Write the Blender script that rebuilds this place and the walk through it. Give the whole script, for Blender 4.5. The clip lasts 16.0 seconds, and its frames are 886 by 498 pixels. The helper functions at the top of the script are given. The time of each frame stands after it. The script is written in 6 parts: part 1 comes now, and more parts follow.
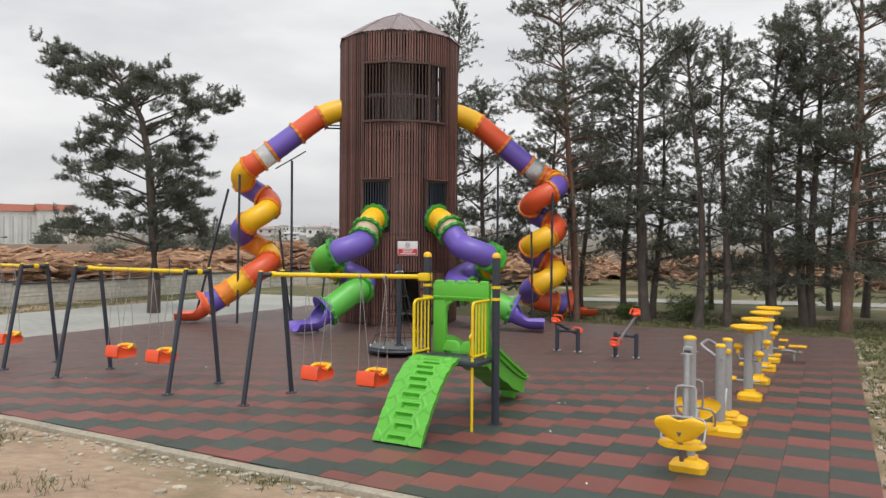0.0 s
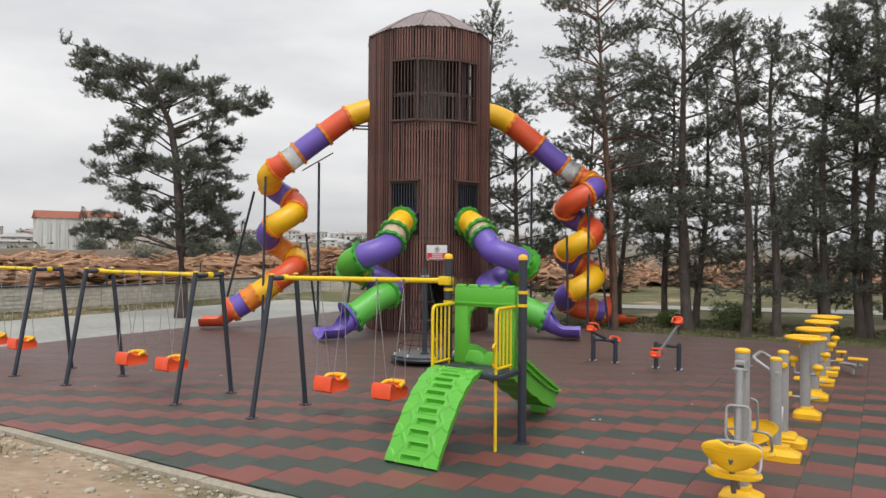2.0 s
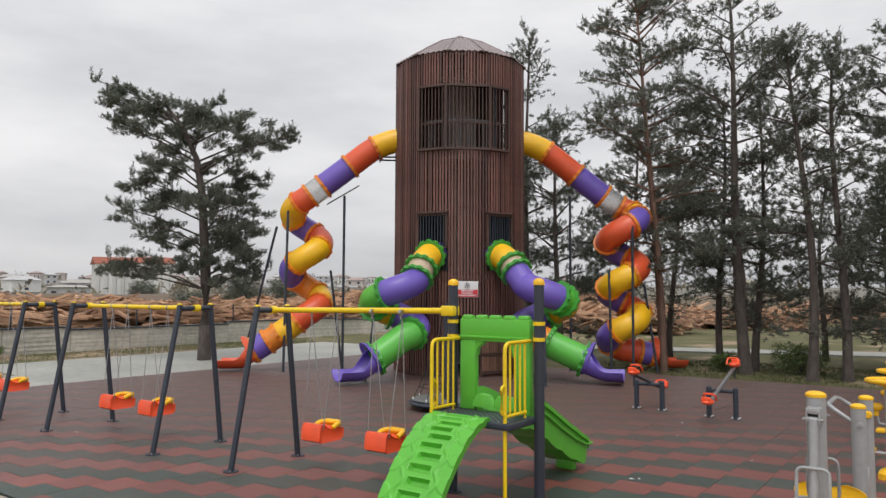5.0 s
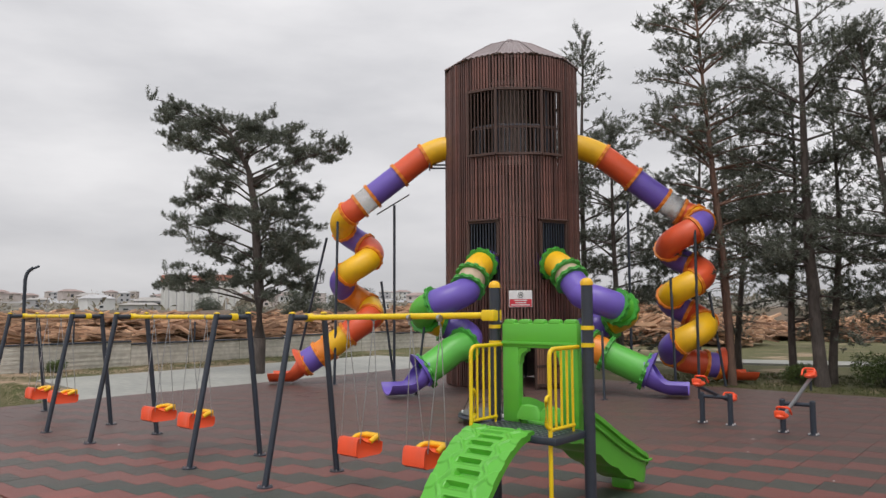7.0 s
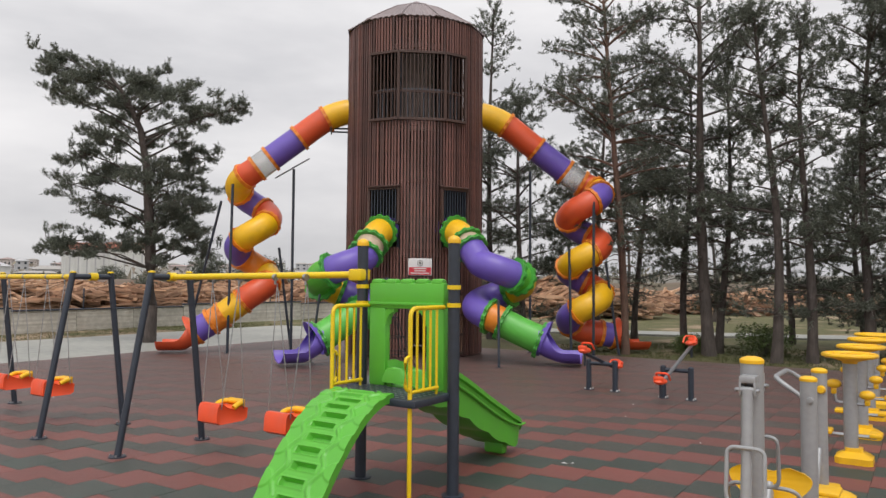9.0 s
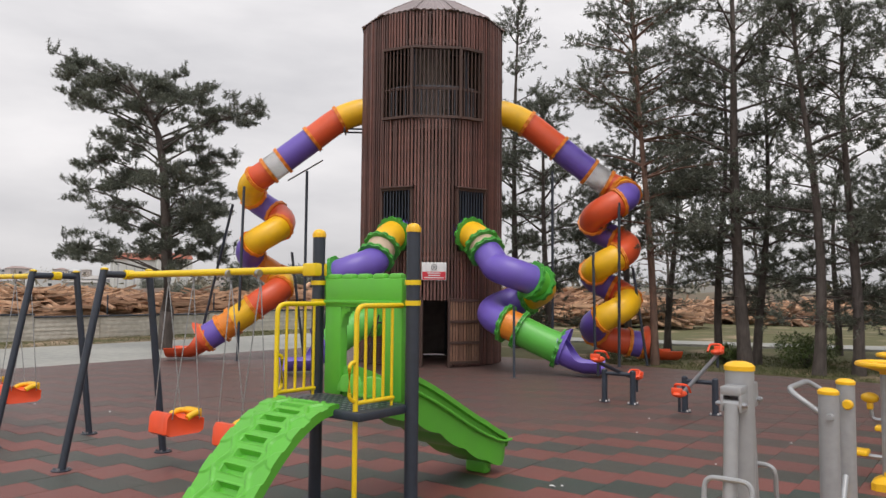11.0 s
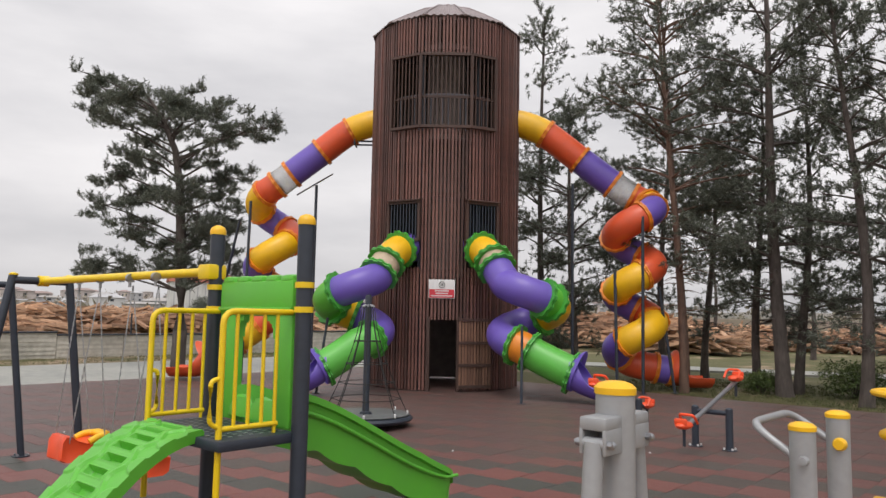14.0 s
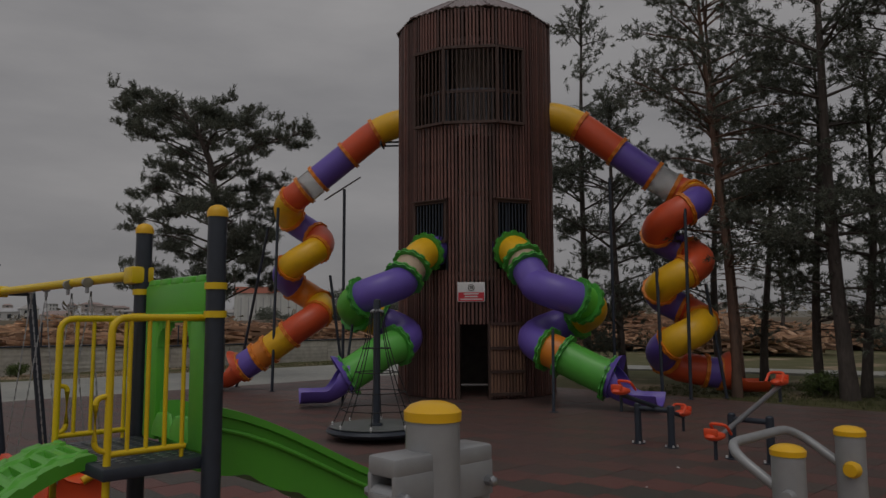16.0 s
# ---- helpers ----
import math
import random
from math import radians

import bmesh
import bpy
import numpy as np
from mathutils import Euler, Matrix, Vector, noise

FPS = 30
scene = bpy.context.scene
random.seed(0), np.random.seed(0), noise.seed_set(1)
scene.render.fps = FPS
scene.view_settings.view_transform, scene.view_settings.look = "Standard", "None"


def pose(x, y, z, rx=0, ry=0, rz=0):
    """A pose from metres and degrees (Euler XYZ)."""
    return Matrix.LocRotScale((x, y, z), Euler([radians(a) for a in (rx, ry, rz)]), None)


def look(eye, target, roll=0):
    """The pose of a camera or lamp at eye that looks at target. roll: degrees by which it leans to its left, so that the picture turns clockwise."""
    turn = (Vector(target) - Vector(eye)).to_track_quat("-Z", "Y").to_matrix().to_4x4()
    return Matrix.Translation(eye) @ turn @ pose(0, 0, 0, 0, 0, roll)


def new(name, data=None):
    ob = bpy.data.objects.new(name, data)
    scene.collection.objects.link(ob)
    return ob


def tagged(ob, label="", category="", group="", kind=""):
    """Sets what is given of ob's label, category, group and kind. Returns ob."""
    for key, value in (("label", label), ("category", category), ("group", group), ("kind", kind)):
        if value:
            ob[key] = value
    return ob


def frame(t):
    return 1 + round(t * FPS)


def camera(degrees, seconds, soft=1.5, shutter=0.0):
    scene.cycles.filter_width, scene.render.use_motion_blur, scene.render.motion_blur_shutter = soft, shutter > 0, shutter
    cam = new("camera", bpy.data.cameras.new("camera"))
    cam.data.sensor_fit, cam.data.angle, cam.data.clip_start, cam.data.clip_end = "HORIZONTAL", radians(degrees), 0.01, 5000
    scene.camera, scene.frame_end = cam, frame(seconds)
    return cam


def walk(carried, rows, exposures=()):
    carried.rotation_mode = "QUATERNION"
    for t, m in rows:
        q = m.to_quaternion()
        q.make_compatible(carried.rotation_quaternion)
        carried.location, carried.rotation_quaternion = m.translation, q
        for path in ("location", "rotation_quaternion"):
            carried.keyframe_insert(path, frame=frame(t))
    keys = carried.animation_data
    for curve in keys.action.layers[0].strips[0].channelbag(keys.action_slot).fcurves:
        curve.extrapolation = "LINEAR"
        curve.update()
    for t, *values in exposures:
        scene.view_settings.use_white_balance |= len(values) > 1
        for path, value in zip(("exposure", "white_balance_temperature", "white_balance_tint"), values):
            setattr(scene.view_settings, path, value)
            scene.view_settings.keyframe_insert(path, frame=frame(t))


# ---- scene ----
cam = camera(62.7, 16.0, soft=1.45)
walk(cam, [
    (0, pose(13.528, -21.813, 2.579, 89.59, 0, 28.32) @ pose(0, 0, 0, 0, 0, 0.43)),
    (0.5, pose(13.531, -21.585, 2.557, 89.02, 0, 28.56) @ pose(0, 0, 0, 0, 0, 0.40)),
    (1, pose(13.516, -21.353, 2.551, 89.31, 0, 389.66) @ pose(0, 0, 0, 0, 0, 0.58)),
    (1.5, pose(13.377, -21.137, 2.524, 89.90, 0, 390.44) @ pose(0, 0, 0, 0, 0, 0.62)),
    (2, pose(13.289, -20.915, 2.501, 90.09, 0, 31.31) @ pose(0, 0, 0, 0, 0, 0.49)),
    (2.5, pose(13.245, -20.659, 2.458, 90.19, 0, 391.98) @ pose(0, 0, 0, 0, 0, 0.55)),
    (3, pose(13.189, -20.491, 2.434, 90.41, 0, 392.20) @ pose(0, 0, 0, 0, 0, 0.54)),
    (3.5, pose(13.085, -20.287, 2.424, 91.30, 0, 32.40) @ pose(0, 0, 0, 0, 0, 0.40)),
    (4, pose(13.096, -20.107, 2.390, 92.39, 0, 33.52) @ pose(0, 0, 0, 0, 0, 0.34)),
    (4.2, pose(13.082, -19.924, 2.353, 92.73, 0, 34.34) @ pose(0, 0, 0, 0, 0, 0.46)),
    (6.3, pose(12.855, -18.945, 2.178, 94.43, 0, 396.39) @ pose(0, 0, 0, 0, 0, -0.13)),
    (6.5, pose(12.842, -18.891, 2.153, 94.62, 0, 397.27) @ pose(0, 0, 0, 0, 0, -0.15)),
    (7, pose(12.822, -18.743, 2.146, 94.76, 0, 40.01) @ pose(0, 0, 0, 0, 0, -0.27)),
    (7.5, pose(12.856, -18.564, 2.127, 94.36, 0, 41.77) @ pose(0, 0, 0, 0, 0, -0.11)),
    (8, pose(12.985, -18.467, 2.112, 93.38, 0, 39.85) @ pose(0, 0, 0, 0, 0, 0.16)),
    (8.5, pose(13.040, -18.334, 2.088, 92.66, 0, 35.34) @ pose(0, 0, 0, 0, 0, 0.39)),
    (8.7, pose(13.021, -18.255, 2.051, 92.66, 0, 393.60) @ pose(0, 0, 0, 0, 0, 0.43)),
    (11, pose(13.104, -16.956, 1.875, 93.47, 0, 37.09) @ pose(0, 0, 0, 0, 0, 0.50)),
    (11.5, pose(13.194, -16.660, 1.853, 93.51, 0, 38.40) @ pose(0, 0, 0, 0, 0, 0.60)),
    (12, pose(13.201, -16.428, 1.846, 93.40, 0, 39.47) @ pose(0, 0, 0, 0, 0, 0.72)),
    (12.5, pose(13.210, -16.222, 1.848, 93.62, 0, 40.54) @ pose(0, 0, 0, 0, 0, 1.08)),
    (13, pose(13.327, -15.954, 1.813, 94.19, 0, 42.15) @ pose(0, 0, 0, 0, 0, 1.60)),
    (13.5, pose(13.364, -15.736, 1.802, 94.78, 0, 42.27) @ pose(0, 0, 0, 0, 0, 1.61)),
    (14, pose(13.316, -15.439, 1.756, 95.35, 0, 41.37) @ pose(0, 0, 0, 0, 0, 1.02)),
    (14.5, pose(13.326, -15.120, 1.753, 95.17, 0, 41.83) @ pose(0, 0, 0, 0, 0, 0.46)),
    (15, pose(13.401, -14.823, 1.757, 94.83, 0, 44.27) @ pose(0, 0, 0, 0, 0, 0.10)),
    (15.5, pose(13.413, -14.584, 1.739, 95.39, 0, 45.55) @ pose(0, 0, 0, 0, 0, 0.04)),
    (16, pose(13.388, -14.320, 1.735, 95.77, 0, 46.35) @ pose(0, 0, 0, 0, 0, -0.25)),
], exposures=[(0, 0.7, 6600, 10), (2, 0.68, 6600, 10), (4, 0.58, 6550, 10), (6.5, 0.5, 6560, 12), (7.5, 0.46, 6560, 12), (8.5, 0.56, 6600, 12), (11, 0.6, 6650, 13),
              (14.9, 0.6, 6660, 13), (15.2, 0.42, 6650, 13), (15.5, 0.08, 6640, 14), (15.8, -0.68, 6660, 13), (16, -1.2, 6660, 13)])

# ---- sky and light: bright overcast ----
world = bpy.data.worlds.new("overcast_sky")
scene.world = world
world.use_nodes = True
wn, wl = world.node_tree.nodes, world.node_tree.links
wn.clear()
w_out = wn.new("ShaderNodeOutputWorld")
w_bg = wn.new("ShaderNodeBackground")
w_bg.inputs["Strength"].default_value = 0.12
w_sky = wn.new("ShaderNodeTexSky")
w_sky.sky_type = "NISHITA"
w_sky.sun_disc = False
w_sky.sun_elevation = radians(48)
w_sky.sun_rotation = radians(150)
w_sky.air_density, w_sky.dust_density, w_sky.ozone_density = 1.0, 4.0, 1.0
w_hsv = wn.new("ShaderNodeHueSaturation")
w_hsv.inputs["Saturation"].default_value = 0.05
w_grey = wn.new("ShaderNodeMix")
w_grey.data_type = "RGBA"
w_grey.inputs[0].default_value = 0.72
w_grey.inputs[7].default_value = (6.3, 6.35, 6.45, 1)
w_co = wn.new("ShaderNodeTexCoord")
w_map = wn.new("ShaderNodeMapping")
w_map.inputs["Scale"].default_value = (1.3, 1.3, 4.5)
w_noise = wn.new("ShaderNodeTexNoise")
w_noise.inputs["Scale"].default_value = 1.6
w_noise.inputs["Detail"].default_value = 6
w_noise.inputs["Roughness"].default_value = 0.52
w_ramp = wn.new("ShaderNodeValToRGB")
w_ramp.color_ramp.elements[0].position, w_ramp.color_ramp.elements[0].color = 0.34, (0.7, 0.71, 0.73, 1)
w_ramp.color_ramp.elements[1].position, w_ramp.color_ramp.elements[1].color = 0.68, (1.02, 1.02, 1.02, 1)
w_mul = wn.new("ShaderNodeMix")
w_mul.data_type, w_mul.blend_type = "RGBA", "MULTIPLY"
w_mul.inputs[0].default_value = 1.0
wl.new(w_sky.outputs[0], w_hsv.inputs["Color"])
wl.new(w_hsv.outputs[0], w_grey.inputs[6])
wl.new(w_co.outputs["Generated"], w_map.inputs[0])
wl.new(w_map.outputs[0], w_noise.inputs["Vector"])
wl.new(w_noise.outputs[0], w_ramp.inputs[0])
wl.new(w_grey.outputs[2], w_mul.inputs[6])
wl.new(w_ramp.outputs[0], w_mul.inputs[7])
# an overcast sky is brighter overhead than near the horizon
w_sep = wn.new("ShaderNodeSeparateXYZ")
wl.new(w_co.outputs["Generated"], w_sep.inputs[0])
w_up = wn.new("ShaderNodeMapRange")
w_up.inputs["To Min"].default_value, w_up.inputs["To Max"].default_value = 0.79, 1.26
wl.new(w_sep.outputs[2], w_up.inputs["Value"])
w_dome = wn.new("ShaderNodeVectorMath")
w_dome.operation = "SCALE"
wl.new(w_mul.outputs[2], w_dome.inputs[0])
wl.new(w_up.outputs[0], w_dome.inputs["Scale"])
wl.new(w_dome.outputs[0], w_bg.inputs["Color"])
wl.new(w_bg.outputs[0], w_out.inputs[0])

sun_data = bpy.data.lights.new("sun", "SUN")
sun_data.energy, sun_data.angle, sun_data.color = 0.8, radians(25), (1.0, 0.97, 0.93)
sun = new("sun", sun_data)
sun.matrix_world = look((20, -30, 60), (6, -8, 0))


# ---- materials ----
def material(name, base, rough=0.6, metal=0.0, second=None, grain=8.0, stain=0.7, amount=0.35, bump=0.1, bump_scale=60.0,
             vary=0.0, spec=0.5, coords="Object", stretch=(1, 1, 1)):
    """A surface with variation at two scales, fine relief and, with vary, a tone of its own for each piece."""
    m = bpy.data.materials.new(name)
    m.use_nodes = True
    n, l = m.node_tree.nodes, m.node_tree.links
    b = n["Principled BSDF"]
    b.inputs["Roughness"].default_value, b.inputs["Metallic"].default_value = rough, metal
    b.inputs["Specular IOR Level"].default_value = spec
    co = n.new("ShaderNodeTexCoord")
    mp = n.new("ShaderNodeMapping")
    mp.inputs["Scale"].default_value = stretch
    l.new(co.outputs[coords], mp.inputs[0])
    fine, broad = n.new("ShaderNodeTexNoise"), n.new("ShaderNodeTexNoise")
    fine.inputs["Scale"].default_value, broad.inputs["Scale"].default_value = grain, stain
    fine.inputs["Detail"].default_value, broad.inputs["Detail"].default_value = 5, 4
    l.new(mp.outputs[0], fine.inputs["Vector"])
    l.new(co.outputs[coords], broad.inputs["Vector"])
    add = n.new("ShaderNodeMath")
    add.operation = "ADD"
    l.new(fine.outputs[0], add.inputs[0])
    l.new(broad.outputs[0], add.inputs[1])
    rng = n.new("ShaderNodeMapRange")
    rng.inputs["From Min"].default_value, rng.inputs["From Max"].default_value = 0.7, 1.3
    l.new(add.outputs[0], rng.inputs["Value"])
    mix = n.new("ShaderNodeMix")
    mix.data_type = "RGBA"
    other = second or tuple(c * (1 - amount) for c in base)
    mix.inputs[6].default_value, mix.inputs[7].default_value = (*base, 1), (*other, 1)
    l.new(rng.outputs[0], mix.inputs[0])
    colour = mix.outputs[2]
    if vary:
        info = n.new("ShaderNodeObjectInfo")
        isl = n.new("ShaderNodeNewGeometry")
        both = n.new("ShaderNodeMath")
        both.operation = "ADD"
        l.new(info.outputs["Random"], both.inputs[0])
        l.new(isl.outputs["Random Per Island"], both.inputs[1])
        fr = n.new("ShaderNodeMath")
        fr.operation = "FRACT"
        l.new(both.outputs[0], fr.inputs[0])
        vr = n.new("ShaderNodeMapRange")
        vr.inputs["To Min"].default_value, vr.inputs["To Max"].default_value = 1 - vary, 1 + vary
        l.new(fr.outputs[0], vr.inputs["Value"])
        hs = n.new("ShaderNodeHueSaturation")
        l.new(vr.outputs[0], hs.inputs["Value"])
        l.new(colour, hs.inputs["Color"])
        colour = hs.outputs[0]
    l.new(colour, b.inputs["Base Color"])
    if bump:
        rel = n.new("ShaderNodeTexNoise")
        rel.inputs["Scale"].default_value, rel.inputs["Detail"].default_value = bump_scale, 4
        l.new(mp.outputs[0], rel.inputs["Vector"])
        bp = n.new("ShaderNodeBump")
        bp.inputs["Strength"].default_value, bp.inputs["Distance"].default_value = bump, 0.02
        l.new(rel.outputs[0], bp.inputs["Height"])
        l.new(bp.outputs[0], b.inputs["Normal"])
    return m


def plastic(name, base, rough=0.38):
    return material(name, base, rough, grain=5, stain=1.3, amount=0.13, bump=0.04, bump_scale=40, second=tuple(min(1, c * 0.85 + 0.012) for c in base))


GREEN = plastic("green_plastic", (0.1, 0.46, 0.035))
LIGHT_GREEN = plastic("light_green_plastic", (0.1, 0.46, 0.06))
DARK_GREEN = plastic("ring_green_plastic", (0.06, 0.36, 0.045))
YELLOW = plastic("yellow_plastic", (0.87, 0.49, 0.008))
PURPLE = plastic("purple_plastic", (0.15, 0.095, 0.46))
RED = plastic("red_orange_plastic", (0.72, 0.095, 0.028))
ORANGE = plastic("orange_plastic", (0.8, 0.25, 0.02))
SEAT_RED = plastic("seat_red_plastic", (0.85, 0.085, 0.02))
YELLOW_PAINT = material("yellow_paint", (0.83, 0.58, 0.01), 0.35, amount=0.12, grain=12, bump=0.03)
DARK_PAINT = material("dark_blue_grey_paint", (0.032, 0.042, 0.06), 0.42, amount=0.3, grain=14, bump=0.04)
STEEL = material("galvanised_steel", (0.42, 0.43, 0.45), 0.38, metal=0.85, grain=25, amount=0.25, bump=0.03)
CHAIN = material("chain_steel", (0.5, 0.51, 0.53), 0.4, metal=0.7, grain=30, amount=0.3, bump=0)
GREY_PAINT = material("silver_grey_paint", (0.36, 0.37, 0.38), 0.4, metal=0.25, grain=18, amount=0.16, bump=0.03)
CLEAR = material("clear_tube_plastic", (0.95, 0.95, 0.94), 0.14, grain=6, amount=0.2, bump=0.05)
CLEAR.node_tree.nodes["Principled BSDF"].inputs["Transmission Weight"].default_value = 0.82
BEIGE = material("milky_tube_plastic", (0.55, 0.42, 0.3), 0.35, grain=6, amount=0.2, bump=0.05)
SLAT = material("brown_slat_wood", (0.175, 0.076, 0.06), 0.58, second=(0.065, 0.029, 0.024), grain=14, stain=0.6, bump=0.25, bump_scale=35, vary=0.45, stretch=(6, 6, 0.5), spec=0.6)
FRAME_WOOD = material("frame_wood", (0.085, 0.045, 0.035), 0.6, grain=12, amount=0.45, bump=0.2, stretch=(6, 6, 0.6))
DOOR_WOOD = material("door_slat_wood", (0.26, 0.14, 0.085), 0.6, second=(0.14, 0.075, 0.05), grain=14, bump=0.2, bump_scale=35, vary=0.3, stretch=(6, 6, 0.5))
INNER = material("dark_inner_board", (0.2, 0.165, 0.15), 0.75, grain=6, amount=0.4, bump=0.1)
BALUSTER = material("blue_grey_bar_paint", (0.12, 0.13, 0.16), 0.5, grain=14, amount=0.3, bump=0.03)
ROOF = material("roof_sheet", (0.29, 0.235, 0.235), 0.45, metal=0.2, grain=5, amount=0.35, bump=0.05)


def rubber(name, base, second):
    """Bonded rubber grit that blends into one brown towards the north-west, with a damp sheen."""
    m = material(name, base, 0.5, second=second, grain=45, stain=0.6, bump=0.35, bump_scale=160, vary=0.14)
    n, l = m.node_tree.nodes, m.node_tree.links
    b = n["Principled BSDF"]
    old = b.inputs["Base Color"].links[0].from_socket
    geo = n.new("ShaderNodeNewGeometry")
    sep = n.new("ShaderNodeSeparateXYZ")
    l.new(geo.outputs["Position"], sep.inputs[0])
    near = n.new("ShaderNodeMapRange")
    near.inputs["From Min"].default_value, near.inputs["From Max"].default_value = -14.0, -7.8
    near.inputs["To Max"].default_value = 0.8
    slope = n.new("ShaderNodeMath")
    slope.operation = "MULTIPLY_ADD"
    slope.inputs[1].default_value = -0.75
    l.new(sep.outputs[0], slope.inputs[0])
    y_offset = n.new("ShaderNodeMath")
    y_offset.operation = "ADD"
    y_offset.inputs[1].default_value = 4.1
    l.new(sep.outputs[1], y_offset.inputs[0])
    l.new(y_offset.outputs[0], slope.inputs[2])
    l.new(slope.outputs[0], near.inputs["Value"])
    patch = n.new("ShaderNodeTexNoise")
    patch.inputs["Scale"].default_value, patch.inputs["Detail"].default_value = 0.5, 5
    l.new(geo.outputs["Position"], patch.inputs["Vector"])
    shift = n.new("ShaderNodeMapRange")
    shift.inputs["From Min"].default_value, shift.inputs["From Max"].default_value = 0.3, 0.7
    shift.inputs["To Min"].default_value, shift.inputs["To Max"].default_value = -0.22, 0.22
    l.new(patch.outputs[0], shift.inputs["Value"])
    add = n.new("ShaderNodeMath")
    add.use_clamp = True
    l.new(near.outputs[0], add.inputs[0])
    l.new(shift.outputs[0], add.inputs[1])
    mix = n.new("ShaderNodeMix")
    mix.data_type = "RGBA"
    mix.inputs[7].default_value = (0.105, 0.064, 0.056, 1)
    l.new(add.outputs[0], mix.inputs[0])
    l.new(old, mix.inputs[6])
    l.new(mix.outputs[2], b.inputs["Base Color"])
    return m


RUBBER_RED = rubber("red_rubber", (0.225, 0.066, 0.053), (0.15, 0.057, 0.048))
RUBBER_GREEN = rubber("green_rubber", (0.03, 0.06, 0.048), (0.055, 0.056, 0.048))
UNDER = material("bitumen_joint", (0.015, 0.014, 0.014), 0.9, grain=20)
CONCRETE = material("kerb_concrete", (0.4, 0.36, 0.28), 0.85, second=(0.24, 0.215, 0.17), grain=22, stain=1.1, bump=0.5, bump_scale=40)
PAVING = material("pale_paving", (0.37, 0.37, 0.33), 0.55, second=(0.23, 0.235, 0.215), grain=4, stain=0.35, bump=0.1)
WALL_STONE = material("pale_wall_block", (0.62, 0.6, 0.54), 0.85, second=(0.4, 0.38, 0.33), grain=5, stain=0.4, bump=0.3, bump_scale=20, vary=0.14)
BARK = material("pine_bark", (0.125, 0.104, 0.092), 0.9, second=(0.055, 0.045, 0.041), grain=9, stain=1.5, bump=0.8, bump_scale=18, stretch=(2, 2, 0.5))
BARK_RED = material("pine_bark_reddish", (0.2, 0.12, 0.085), 0.9, second=(0.1, 0.065, 0.052), grain=9, stain=1.5, bump=0.8, bump_scale=18, stretch=(2, 2, 0.5))
NEEDLES = material("pine_needles", (0.115, 0.13, 0.1), 0.5, second=(0.15, 0.165, 0.13), grain=3, stain=0.5, bump=0, vary=0.4)
# needles let some light through
nn, nl = NEEDLES.node_tree.nodes, NEEDLES.node_tree.links
n_b = nn["Principled BSDF"]
n_t, n_mix = nn.new("ShaderNodeBsdfTranslucent"), nn.new("ShaderNodeMixShader")
n_mix.inputs[0].default_value = 0.4
nl.new(n_b.inputs["Base Color"].links[0].from_socket, n_t.inputs["Color"])
nl.new(n_b.outputs[0], n_mix.inputs[1])
nl.new(n_t.outputs[0], n_mix.inputs[2])
nl.new(n_mix.outputs[0], nn["Material Output"].inputs[0])
SHRUB = material("shrub_leaves", (0.1, 0.14, 0.03), 0.6, second=(0.06, 0.1, 0.03), grain=5, stain=1, bump=0, vary=0.4)
LOG_END = material("cut_timber", (0.52, 0.335, 0.21), 0.8, second=(0.33, 0.2, 0.13), grain=3, stain=0.15, bump=0, vary=0.5)
LOG_DARK = material("bark_timber", (0.26, 0.155, 0.1), 0.9, second=(0.36, 0.21, 0.13), grain=3, stain=0.15, bump=0, vary=0.5)
WHITE_WALL = material("white_render", (0.66, 0.66, 0.64), 0.8, grain=0.5, stain=0.05, amount=0.15, bump=0)
# wall of far houses, with the haze of distance put into its grey
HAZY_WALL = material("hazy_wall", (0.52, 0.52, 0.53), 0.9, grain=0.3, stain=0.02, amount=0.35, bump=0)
TURF = material("green_turf", (0.09, 0.13, 0.035), 0.7, second=(0.13, 0.14, 0.05), grain=2, stain=0.8, bump=0, vary=0.3)
# bush tones lightened, distance haze put into the colour
FAR_BUSH = material("far_bushes", (0.19, 0.18, 0.12), 0.8, second=(0.24, 0.2, 0.16), grain=0.3, stain=0.02, bump=0, vary=0.3)
PINK_WALL = material("pink_render", (0.55, 0.49, 0.46), 0.85, grain=0.5, stain=0.05, amount=0.2, bump=0)
# roof red greyed down, again haze put into the colour
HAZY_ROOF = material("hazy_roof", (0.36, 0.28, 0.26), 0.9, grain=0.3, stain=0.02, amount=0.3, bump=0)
GREY_WALL = material("grey_render", (0.4, 0.38, 0.36), 0.8, grain=0.5, stain=0.05, amount=0.2, bump=0)
TILE_ROOF = material("red_roof_tiles", (0.32, 0.1, 0.06), 0.8, grain=1, stain=0.1, amount=0.3, bump=0)
GLASS_DARK = material("dark_window_glass", (0.05, 0.06, 0.07), 0.2, bump=0)
SIGN_WHITE = material("sign_white", (0.7, 0.7, 0.7), 0.4, bump=0, amount=0.1)
SIGN_RED = material("sign_red", (0.6, 0.03, 0.05), 0.4, bump=0, amount=0.1)
BLACK = material("black_paint", (0.02, 0.02, 0.022), 0.5, bump=0)
ROPE = material("black_rope", (0.03, 0.03, 0.03), 0.8, bump=0)
PEBBLE = material("pale_stone", (0.42, 0.38, 0.3), 0.85, grain=12, bump=0.2, vary=0.3)
STRAW = material("dry_grass", (0.11, 0.105, 0.04), 0.8, second=(0.06, 0.08, 0.025), grain=4, stain=0.6, bump=0, vary=0.4)
HAZE = material("far_hill", (0.2, 0.18, 0.16), 0.95, second=(0.12, 0.12, 0.09), grain=0.05, stain=0.01, bump=0)


